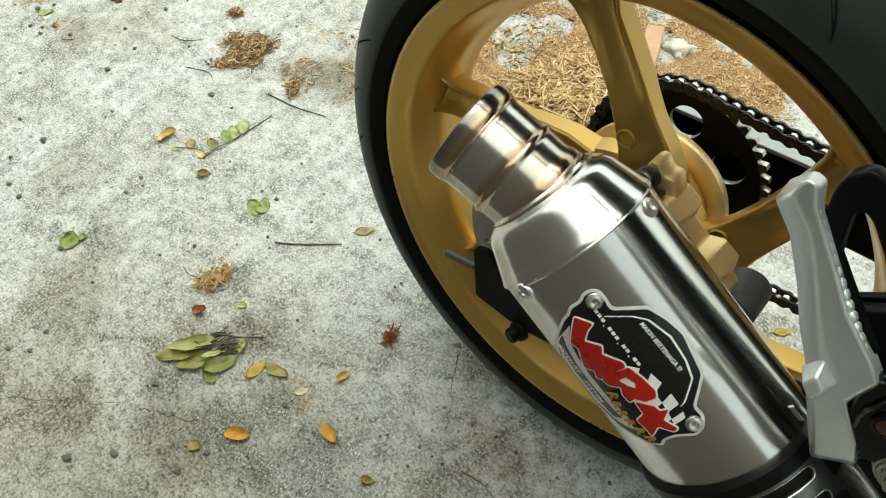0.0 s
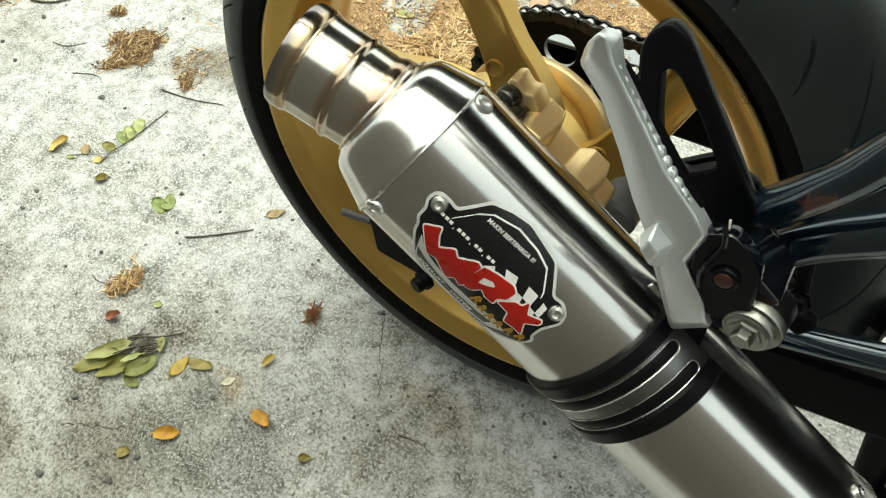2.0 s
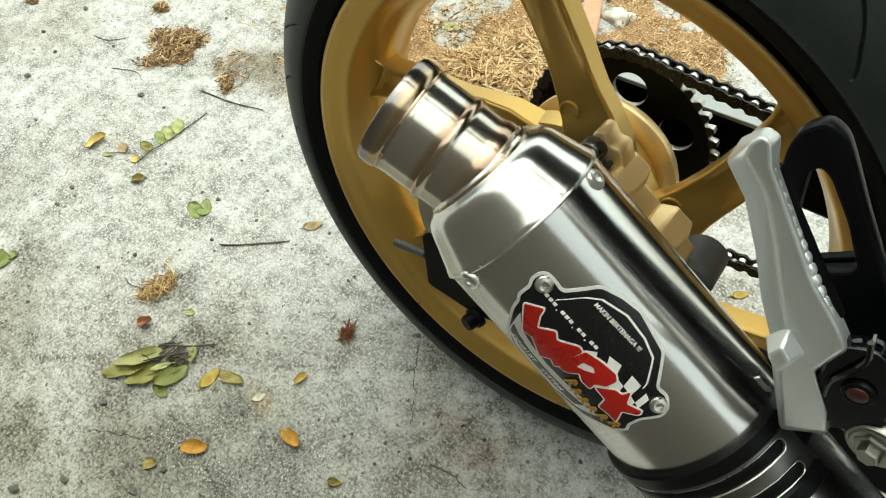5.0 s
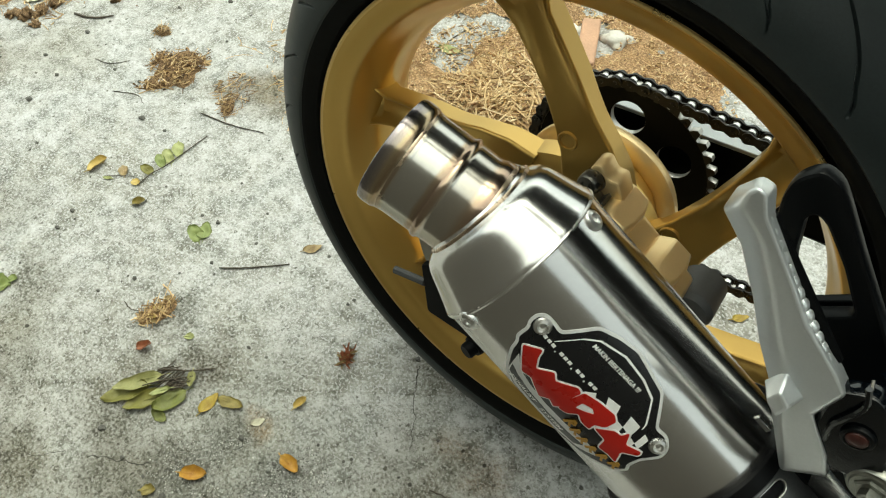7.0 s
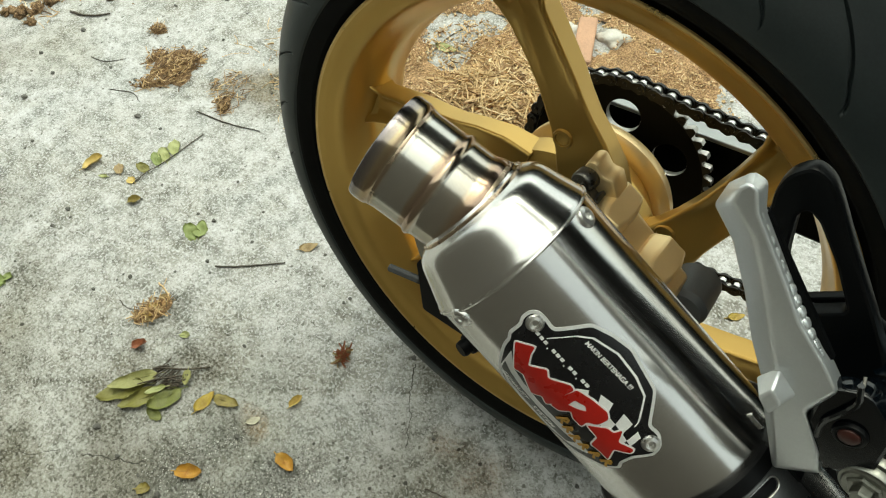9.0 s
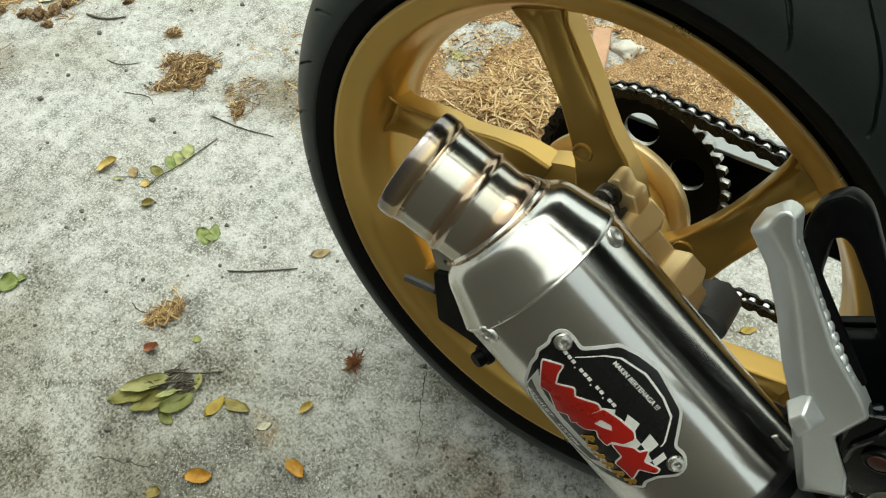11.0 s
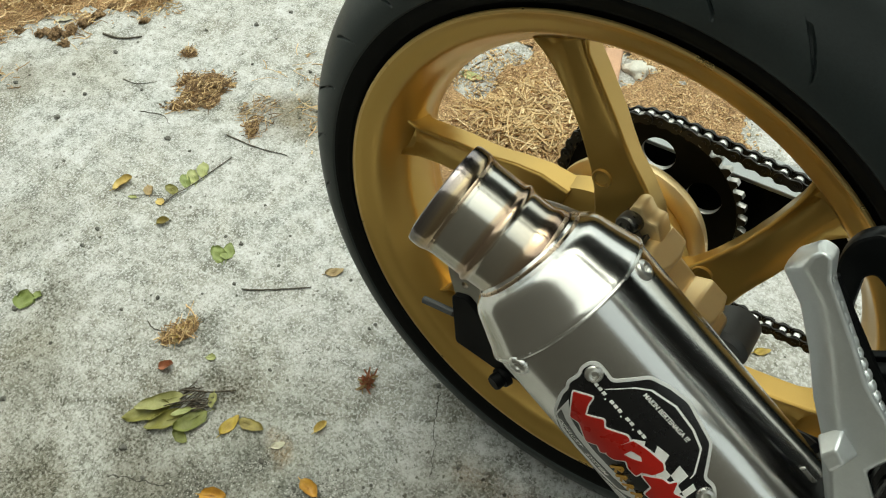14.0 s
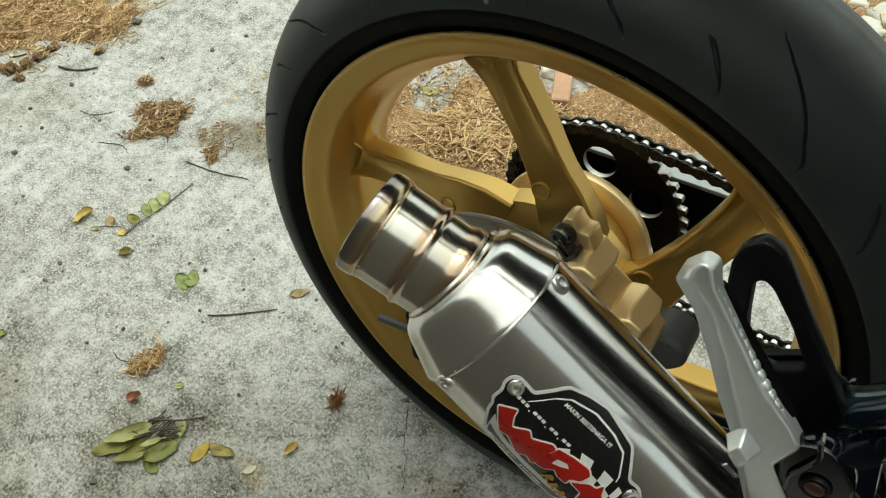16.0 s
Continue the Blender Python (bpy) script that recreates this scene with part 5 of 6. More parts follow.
LEAF = {"green": leaf_material("green_leaf", (0.22, 0.27, 0.085), (0.32, 0.36, 0.14), (0.16, 0.2, 0.05)),
        "pale": leaf_material("pale_green_leaf", (0.36, 0.38, 0.16), (0.45, 0.45, 0.22), (0.25, 0.28, 0.1)),
        "olive": leaf_material("olive_leaf", (0.20, 0.19, 0.042), (0.25, 0.24, 0.08), (0.15, 0.135, 0.03)),
        "wilted": leaf_material("wilted_leaf", (0.28, 0.275, 0.105), (0.34, 0.33, 0.15), (0.20, 0.20, 0.06)),
        "dark": leaf_material("dull_green_leaf", (0.17, 0.185, 0.045), (0.22, 0.23, 0.07), (0.11, 0.12, 0.03)),
        "yellow": leaf_material("yellow_leaf", (0.42, 0.31, 0.045), (0.5, 0.36, 0.1), (0.3, 0.19, 0.03)),
        "ochre": leaf_material("ochre_leaf", (0.27, 0.22, 0.055), (0.33, 0.25, 0.08), (0.17, 0.13, 0.035)),
        "orange": leaf_material("orange_leaf", (0.52, 0.29, 0.045), (0.58, 0.36, 0.08), (0.34, 0.15, 0.025)),
        "tan": leaf_material("tan_leaf", (0.36, 0.27, 0.13), (0.45, 0.36, 0.2), (0.22, 0.14, 0.06)),
        "rust": leaf_material("rust_brown_leaf", (0.36, 0.14, 0.07), (0.46, 0.24, 0.13), (0.2, 0.07, 0.035)),
        "straw": leaf_material("straw_yellow_leaf", (0.58, 0.44, 0.14), (0.65, 0.52, 0.22), (0.44, 0.3, 0.08)),
        "white": leaf_material("bleached_leaf", (0.6, 0.57, 0.45), (0.7, 0.68, 0.55), (0.45, 0.42, 0.3))}
TWIG = leaf_material("dry_twig", (0.085, 0.07, 0.05), (0.2, 0.18, 0.14), (0.05, 0.04, 0.03))
PEBBLE = leaf_material("dark_pebble", (0.088, 0.084, 0.072), (0.17, 0.16, 0.135), (0.04, 0.038, 0.033))
BARK = leaf_material("brown_bark", (0.05, 0.036, 0.022), (0.30, 0.26, 0.19), (0.03, 0.022, 0.015))
STRAW = None


def leaf_mesh(length, width, mat, curl, fold, rng, tip=1.0):
    """A leaf blade with a midrib fold, an uneven curl and a short stalk; its base at the origin, along x."""
    nu, nv = 12, 6
    verts, faces = [], []
    ph, lop = rng.uniform(0, 6), rng.uniform(-0.14, 0.14)
    for i in range(nu + 1):
        u = i / nu
        w = width / 2 * math.sin(math.pi * min(1.0, u ** 0.85)) ** (0.55 * tip) + 0.0003
        for j in range(nv + 1):
            v = j / nv * 2 - 1
            edge = 1 + lop * v + 0.07 * math.sin(8 * u + ph + v) + 0.05 * math.sin(19 * u + 2 * ph - v)
            z = fold * abs(v) ** 1.4 * w * 2 + curl * (u - 0.4) ** 2 * length + 0.0012 + 0.13 * width * math.sin(5 * u + 2.5 * v + ph) * abs(v) + 0.05 * width * math.sin(11 * u - 3 * v + ph)
            verts.append((u * length, v * w * edge, max(z, 0.0004)))
    n = nv + 1
    for i in range(nu):
        for j in range(nv):
            faces.append((i * n + j, (i + 1) * n + j, (i + 1) * n + j + 1, i * n + j + 1))
    under = [(x, y, z - 0.00035) for x, y, z in verts]
    base = len(verts)
    faces += [tuple(k + base for k in reversed(f)) for f in faces]
    rim = [j for j in range(n)] + [i * n + nv for i in range(1, nu + 1)] + [nu * n + j for j in range(nv - 1, -1, -1)] + [i * n for i in range(nu - 1, 0, -1)]
    faces += [(b, a, a + base, b + base) for a, b in zip(rim, rim[1:] + rim[:1])]
    verts, faces = join((verts + under, faces), sweep([(-0.18 * length, 0.02 * length, 0.0012), (0, 0, 0.0014), (0.5 * length, 0, 0.0022 + curl * 0.01 * length)], [0.0005, 0.0006, 0.0003], 5))
    return mesh_from("leaf", verts, faces, mat)


def leaf(ax, ay, bx, by, width, tone, label, curl=0.15, fold=0.12, z=0.0, name="leaf", group="", seed=0, tilt=0.0, parent=None):
    """A leaf that lies from (ax, ay) to (bx, by)."""
    rng = random.Random(seed + int(ax * 9000) * 7 + int(ay * 9000))
    length = math.hypot(bx - ax, by - ay)
    ob = new(name, leaf_mesh(length, width, LEAF[tone], curl, fold, rng))
    ob.matrix_world = pose(ax, ay, z, tilt, 0, math.degrees(math.atan2(by - ay, bx - ax)))
    if parent:
        ob.parent = parent
        return ob
    return tagged(ob, label, "leaf", group)


def twig(points, r0, r1, label, name="twig", mat=None):
    rng = random.Random(int(points[0][0] * 5000))
    pts = [Vector((x, y, r0 * 0.9)) for x, y in points]
    pts = spline(pts, 14)
    pts = [p + Vector((rng.uniform(-1, 1), rng.uniform(-1, 1), rng.uniform(0, 1))) * 0.0007 for p in pts]
    rad = [(r0 + (r1 - r0) * k / 13) * rng.uniform(0.85, 1.15) for k in range(14)]
    return tagged(new(name, mesh_from(name, *sweep(pts, rad, 7), mat or TWIG)), label, name)


def pebble(x, y, r, label="small dark pebble on the concrete"):
    rng = random.Random(int(x * 7919) + int(y * 104729))
    bm = bmesh.new()
    bmesh.ops.create_icosphere(bm, subdivisions=2, radius=1.0)
    off = Vector((rng.uniform(0, 9), rng.uniform(0, 9), rng.uniform(0, 9)))
    for v in bm.verts:
        k = 0.75 + 0.5 * noise.noise(v.co * 1.3 + off)
        v.co = Vector((v.co.x * k * r, v.co.y * k * r * 0.8, max(-0.2, v.co.z * 0.5) * k * r + r * 0.2))
    ob = new("pebble", bm_mesh("pebble", bm, PEBBLE, False))
    ob.scale = (0.8, 0.8, 0.8)
    ob.location = (x, y, 0.0)
    return tagged(ob, label, "pebble", "pebbles on the concrete")


leaf(-1.196, -0.004, -1.176, 0.018, 0.016, "pale", "pale green fallen leaf on concrete")
leaf(-0.742, -0.060, -0.732, -0.028, 0.017, "straw", "small tan and yellow fallen leaf", 0.4, 0.35)
leaf(-0.364, 0.010, -0.346, 0.030, 0.012, "tan", "small tan fallen leaf on concrete", 0.35)
leaf(-0.225, -0.165, -0.221, -0.146, 0.009, "straw", "folded yellow leaf on concrete", 0.5, 0.5)
leaf(-0.255, -0.208, -0.245, -0.194, 0.008, "white", "small faded yellow leaf fragment")
leaf(-0.284, -0.296, -0.256, -0.279, 0.016, "orange", "curled orange-yellow leaf on concrete", 0.5, 0.35)
leaf(-0.199, -0.216, -0.169, -0.219, 0.015, "orange", "curled orange leaf with brown spots", 0.6, 0.35)
leaf(-0.308, -0.336, -0.294, -0.325, 0.013, "ochre", "small round brown-green leaf", 0.3)
leaf(-0.632, -0.066, -0.620, -0.050, 0.012, "ochre", "small brown curled leaf", 0.6, 0.4)
leaf(-0.317, -0.233, -0.315, -0.202, 0.014, "yellow", "yellow-green oval leaf on concrete", 0.2)
leaf(-0.312, -0.207, -0.277, -0.198, 0.014, "ochre", "olive brown oval leaf on concrete", 0.2)
leaf(-0.438, 0.434, -0.397, 0.441, 0.016, "pale", "pale green leaf behind the wheel", 0.2)
leaf(-1.170, 0.143, -1.147, 0.166, 0.012, "white", "bleached leaf at the straw's edge", 0.3)
leaf(0.152, 0.222, 0.168, 0.236, 0.009, "yellow", "small yellow leaf beyond the wheel", 0.4)
leaf(-0.447, -0.218, -0.434, -0.203, 0.012, "rust", "crumpled red-brown leaf fragment", 0.9, 0.7)


def grouped(name, label, category, x, y):
    e = new(name)
    e.location = (x, y, 0)
    return tagged(e, label, category)


def child_leaf(owner, name, ax, ay, bx, by, w, tone, curl=0.2, fold=0.15, z=0.0, tilt=0.0):
    ob = leaf(ax, ay, bx, by, w, tone, "", curl, fold, z, name=name, tilt=tilt, parent=owner)
    ob.location = (ax - owner.location.x, ay - owner.location.y, z)
    return ob


# two-lobed green leaf
leaf(-0.118, -0.229, -0.104, -0.223, 0.008, "ochre", "small grey-green leaf fragment", 0.6, 0.5)
leaf(-0.408, -0.172, -0.397, -0.165, 0.009, "pale", "small faded green leaf fragment", 0.3)
twig([(-0.515, -0.181), (-0.500, -0.184), (-0.483, -0.178)], 0.0008, 0.0005, "thin dry stem beside the straw nest", "stem")
clover = grouped("clover_leaf", "two-lobed green leaf on concrete", "leaf", -0.505, -0.045)
child_leaf(clover, "lobe", -0.500, -0.058, -0.529, -0.045, 0.020, "green", 0.05, 0.05)
child_leaf(clover, "lobe", -0.497, -0.052, -0.514, -0.028, 0.019, "green", 0.05, 0.05)
clover_two = grouped("clover_leaf", "torn green leaf with dark crumb on concrete", "leaf", -0.685, -0.256)
child_leaf(clover_two, "lobe", -0.700, -0.262, -0.672, -0.254, 0.026, "green", 0.2)
child_leaf(clover_two, "lobe", -0.684, -0.250, -0.672, -0.240, 0.014, "green", 0.2)

# fallen stem with its leaflets
frond = grouped("leaf_frond", "fallen stem with pale green leaflets", "leaf", -0.645, 0.0)
for pts, r in (([(-0.008, -0.038, 0.0014), (-0.005, -0.011, 0.003), (0.003, 0.013, 0.003), (0.013, 0.088, 0.0014)], 0.0009), ([(-0.066, -0.053, 0.0012), (-0.045, -0.040, 0.002), (-0.025, -0.028, 0.0014)], 0.0005)):
    stem = new("stem", mesh_from("stem", *sweep(spline(pts, 12), r, 6), TWIG))
    stem.parent = frond
for ax, ay, bx, by, w, tone in ((-0.639, 0.035, -0.663, 0.056, 0.018, "pale"), (-0.640, 0.019, -0.667, 0.035, 0.017, "pale"), (-0.646, 0.007, -0.671, 0.021, 0.015, "green"), (-0.651, -0.010, -0.676, -0.008, 0.014, "olive"), (-0.653, -0.035, -0.668, -0.034, 0.012, "straw"), (-0.684, -0.036, -0.702, -0.024, 0.014, "tan"), (-0.697, -0.050, -0.711, -0.056, 0.006, "pale")):
    child_leaf(frond, "leaflet", ax, ay, bx, by, w, tone, 0.12, 0.08)

# cluster of olive leaves on a broken twig
sprig = grouped("leaf_sprig", "broken twig with wilted olive green leaves", "leaf", -0.37, -0.235)
for ax, ay, bx, by, w, tone, z in ((-0.393, -0.243, -0.432, -0.290, 0.025, "olive", 0.002), (-0.388, -0.225, -0.427, -0.272, 0.019, "wilted", 0.007), (-0.369, -0.240, -0.400, -0.282, 0.022, "olive", 0.002), (-0.350, -0.222, -0.368, -0.262, 0.023, "dark", 0.003), (-0.365, -0.231, -0.381, -0.252, 0.008, "pale", 0.009), (-0.368, -0.260, -0.344, -0.264, 0.013, "dark", 0.001), (-0.361, -0.200, -0.349, -0.217, 0.010, "wilted", 0.005)):
    child_leaf(sprig, "leaf_blade", ax, ay, bx, by, w, tone, 0.12, 0.12, z)
rng = random.Random(8)
stems = [([(-0.029, 0.012, 0.006), (-0.010, 0.024, 0.007), (0.004, 0.032, 0.006), (0.028, 0.053, 0.003)], 0.0014), ([(-0.028, -0.014, 0.009), (-0.014, 0.002, 0.010), (0.000, 0.016, 0.008), (0.014, 0.030, 0.006)], 0.0010)]
for k in range(34):
    x, y, a, l = rng.uniform(-0.026, 0.016), rng.uniform(0.000, 0.024), rng.uniform(0.2, 1.6), rng.uniform(0.006, 0.016)
    stems.append(([(x - l * math.cos(a), y - l * math.sin(a), rng.uniform(0.002, 0.007)), (x, y, rng.uniform(0.004, 0.010)), (x + l * math.cos(a + 0.4), y + l * math.sin(a + 0.4), rng.uniform(0.002, 0.006))], rng.uniform(0.0005, 0.0011)))
for pts, r in stems:
    st = new("stem", mesh_from("stem", *sweep(spline(pts, 8), r, 6), BARK))
    st.parent = sprig

# dried red-brown blossom
blossom = grouped("dried_blossom", "dried red-brown blossom on concrete", "flower", -0.213, -0.080)
rng = random.Random(5)
for k in range(44):
    a, l = rng.uniform(0, 6.28), rng.uniform(0.004, 0.016)
    ox, oy = rng.uniform(-0.004, 0.004), rng.uniform(-0.007, 0.006)
    child_leaf(blossom, "petal", -0.213 + ox, -0.080 + oy, -0.213 + ox + l * math.cos(a), -0.080 + oy + l * math.sin(a), rng.uniform(0.0008, 0.0028), rng.choice(("rust", "rust", "tan")), rng.uniform(0.3, 1.6), 0.8, rng.uniform(0.0, 0.004))

twig([(-0.443, -0.073), (-0.405, -0.048), (-0.365, -0.016)], 0.0014, 0.0009, "thin grey-brown twig on concrete")
twig([(-0.674, 0.117), (-0.620, 0.124), (-0.560, 0.139)], 0.0013, 0.0008, "thin dark twig on concrete")
twig([(-1.058, 0.168), (-1.02, 0.178), (-0.988, 0.202)], 0.0024, 0.0014, "dark twig near the straw")
twig([(-0.432, 0.45), (-0.425, 0.48), (-0.412, 0.508)], 0.0012, 0.0007, "thin curved stem behind the wheel", "stem")
twig([(-0.035, -0.150), (-0.008, -0.146), (0.012, -0.150)], 0.0009, 0.0006, "thin dry stem on concrete", "stem")
twig([(-0.93, 0.11), (-0.90, 0.115), (-0.875, 0.135)], 0.0008, 0.0005, "thin dry stem on concrete", "stem")
twig([(-0.84, 0.075), (-0.80, 0.09), (-0.775, 0.082)], 0.0008, 0.0005, "thin dry stem on concrete", "stem")
# loose grit: grey grains gathered where the skin of the concrete has crumbled, and a thin scatter around
def grit_material():
    m, nodes, links, bsdf = material("grey_grit")
    geo = nodes.new("ShaderNodeNewGeometry")
    col = ramp(nodes, links, geo.outputs["Random Per Island"], [(0.0, (0.07, 0.068, 0.06)), (0.35, (0.20, 0.198, 0.18)), (0.7, (0.38, 0.378, 0.35)), (0.93, (0.56, 0.55, 0.52)), (1.0, (0.72, 0.70, 0.66))])
    links.new(col, bsdf.inputs["Base Color"])
    bsdf.inputs["Roughness"].default_value = 0.9
    return m


GRIT = grit_material()


def grit(label, spots, count, small, large, seed):
    """Grains heaped thickly round spots (x, y, spread)."""
    rng = random.Random(seed)
    verts, faces = [], []
    for _ in range(count):
        sx, sy, spread = rng.choice(spots)
        x, y = rng.gauss(sx, spread), rng.gauss(sy, spread)
        r, turn = rng.uniform(small, large) * rng.choice((0.6, 0.8, 1.0)), rng.uniform(0, math.pi)
        base = len(verts)
        for k in range(5):
            a, q = turn + 2 * math.pi * k / 5, r * rng.uniform(0.6, 1.1)
            verts.append((x + q * math.cos(a), y + q * math.sin(a), rng.uniform(-0.0002, 0.35 * r)))
        verts.append((x + rng.uniform(-0.4, 0.4) * r, y + rng.uniform(-0.4, 0.4) * r, r * rng.uniform(0.6, 1.1)))
        faces += [(base + k, base + (k + 1) % 5, base + 5) for k in range(5)]
    return tagged(new("loose_grit", mesh_from("loose_grit", verts, faces, GRIT, False)), label, "grit", kind="stuff")


grit("loose grey grit in a crumbled hollow of the concrete", [(-0.303, -0.298, 0.012), (-0.292, -0.275, 0.011), (-0.271, -0.250, 0.009), (-0.255, -0.231, 0.007), (-0.283, -0.309, 0.010), (-0.250, -0.299, 0.012), (-0.213, -0.298, 0.013), (-0.182, -0.276, 0.014), (-0.153, -0.281, 0.012), (-0.173, -0.250, 0.012), (-0.159, -0.237, 0.011), (-0.143, -0.233, 0.010), (-0.145, -0.207, 0.010), (-0.170, -0.199, 0.009), (-0.194, -0.240, 0.010), (-0.151, -0.254, 0.011)], 2600, 0.0006, 0.0015, 41)
grit("sparse grains scattered over worn concrete", [(-0.35, -0.20, 0.16), (-0.15, -0.22, 0.14), (-0.60, -0.20, 0.18), (-0.50, 0.05, 0.20), (-0.85, 0.0, 0.20), (-0.02, -0.10, 0.10)], 1500, 0.0005, 0.0013, 42)

# pebbles and crumbs: round the nest and the stains, then over the paler concrete
for x, y, r in ((-0.459, -0.073, 0.0055), (-0.404, -0.313, 0.0080), (-0.411, -0.44, 0.010), (-0.138, -0.032, 0.0065), (-0.113, -0.230, 0.006), (-0.500, -0.020, 0.006), (-0.327, -0.137, 0.0045), (-0.37, -0.40, 0.009), (-0.200, -0.227, 0.0045), (-0.253, -0.227, 0.0055), (-0.45, 0.03, 0.004), (-0.33, 0.08, 0.004), (-0.06, -0.10, 0.004), (-0.26, -0.02, 0.004), (0.03, -0.20, 0.005), (-0.16, -0.31, 0.006), (-0.292, -0.363, 0.009), (-0.282, -0.326, 0.007), (-0.355, -0.323, 0.005), (-0.318, -0.324, 0.004), (-0.135, -0.18, 0.0035), (-0.532, -0.149, 0.006), (-0.584, -0.363, 0.007), (-0.603, -0.41, 0.006), (-0.577, -0.393, 0.006)):
    pebble(x, y, r)
for x, y, r in ((-1.21, 0.003, 0.009), (-1.176, -0.033, 0.008), (-1.152, -0.022, 0.006), (-1.133, -0.006, 0.006), (-1.14, -0.034, 0.008), (-1.09, -0.002, 0.008), (-1.192, 0.028, 0.007), (-0.952, -0.013, 0.009), (-0.957, 0.049, 0.007), (-1.017, 0.07, 0.0065), (-0.998, 0.148, 0.008), (-0.88, 0.111, 0.006), (-0.819, 0.113, 0.0065), (-0.752, 0.059, 0.009), (-1.076, -0.114, 0.0055), (-0.859, -0.067, 0.005), (-0.975, -0.174, 0.0065), (-0.898, -0.175, 0.010), (-0.91, -0.229, 0.0065), (-0.861, -0.26, 0.008), (-0.826, -0.263, 0.008), (-0.696, -0.154, 0.0055), (-0.701, -0.122, 0.0065), (-0.687, -0.276, 0.0075), (-0.692, -0.222, 0.004)):
    pebble(x, y, r)
for x, y, r in ((-1.02, 0.33, 0.017), (-0.83, 0.34, 0.008), (-0.80, 0.40, 0.007), (-0.90, 0.28, 0.006), (-0.66, 0.30, 0.006), (-0.60, 0.33, 0.006), (-0.76, 0.26, 0.005), (-0.62, -0.05, 0.004), (-0.56, -0.19, 0.005), (-0.70, 0.06, 0.005), (-0.52, 0.05, 0.004)):
    pebble(x, y, r)


# straw: beds of dry stalks over crumbled litter
def straw_material(name, tones):
    m, nodes, links, bsdf = material(name)
    geo = nodes.new("ShaderNodeNewGeometry")
    col = ramp(nodes, links, geo.outputs["Random Per Island"], [(k / (len(tones) - 1), c) for k, c in enumerate(tones)])
    fleck = noise_node(nodes, links, coords(nodes), 300.0, 3.0)
    links.new(mix(nodes, links, ramp(nodes, links, fleck, [(0.5, grey(0.0)), (0.75, grey(0.6))]), col, (0.22, 0.13, 0.06)), bsdf.inputs["Base Color"])
    bsdf.inputs["Roughness"].default_value = 0.65
    return m


def litter_material(name, dark=1.0):
    m, nodes, links, bsdf = material(name)
    co = coords(nodes)
    a, b, c = noise_node(nodes, links, co, 22.0, 6.0, 0.7), noise_node(nodes, links, co, 130.0, 6.0, 0.8), noise_node(nodes, links, co, 380.0, 3.0)
    col = ramp(nodes, links, a, [(0.35, (0.30, 0.20, 0.11)), (0.6, (0.56, 0.41, 0.24))])
    col = mix(nodes, links, 0.6, col, ramp(nodes, links, b, [(0.36, (0.05, 0.032, 0.018)), (0.5, (0.40, 0.27, 0.14)), (0.64, (0.66, 0.5, 0.3))]))
    col = mix(nodes, links, 0.5, col, ramp(nodes, links, c, [(0.42, (0.05, 0.032, 0.018)), (0.50, (0.34, 0.23, 0.12)), (0.60, (0.66, 0.5, 0.3))]))
    col = mix(nodes, links, 1.0, col, (dark * 1.10, dark * 0.97, dark * 0.88), "MULTIPLY")
    links.new(col, bsdf.inputs["Base Color"])
    bsdf.inputs["Roughness"].default_value = 0.9
    bump(nodes, links, bsdf, b, 0.9, 0.006)
    return m


STRAW = straw_material("dry_straw", ((0.20, 0.11, 0.05), (0.42, 0.26, 0.12), (0.60, 0.41, 0.20), (0.72, 0.53, 0.29), (0.84, 0.68, 0.43)))
FIBRE = straw_material("brown_fibre", ((0.08, 0.045, 0.022), (0.2, 0.115, 0.05), (0.36, 0.22, 0.10), (0.52, 0.36, 0.17), (0.7, 0.53, 0.3)))
PALE_FIBRE = straw_material("faded_fibre", ((0.10, 0.06, 0.03), (0.24, 0.14, 0.06), (0.42, 0.27, 0.12), (0.6, 0.42, 0.2), (0.78, 0.62, 0.36)))
LITTER, MULCH = litter_material("crumbled_litter"), litter_material("brown_mulch", 0.62)


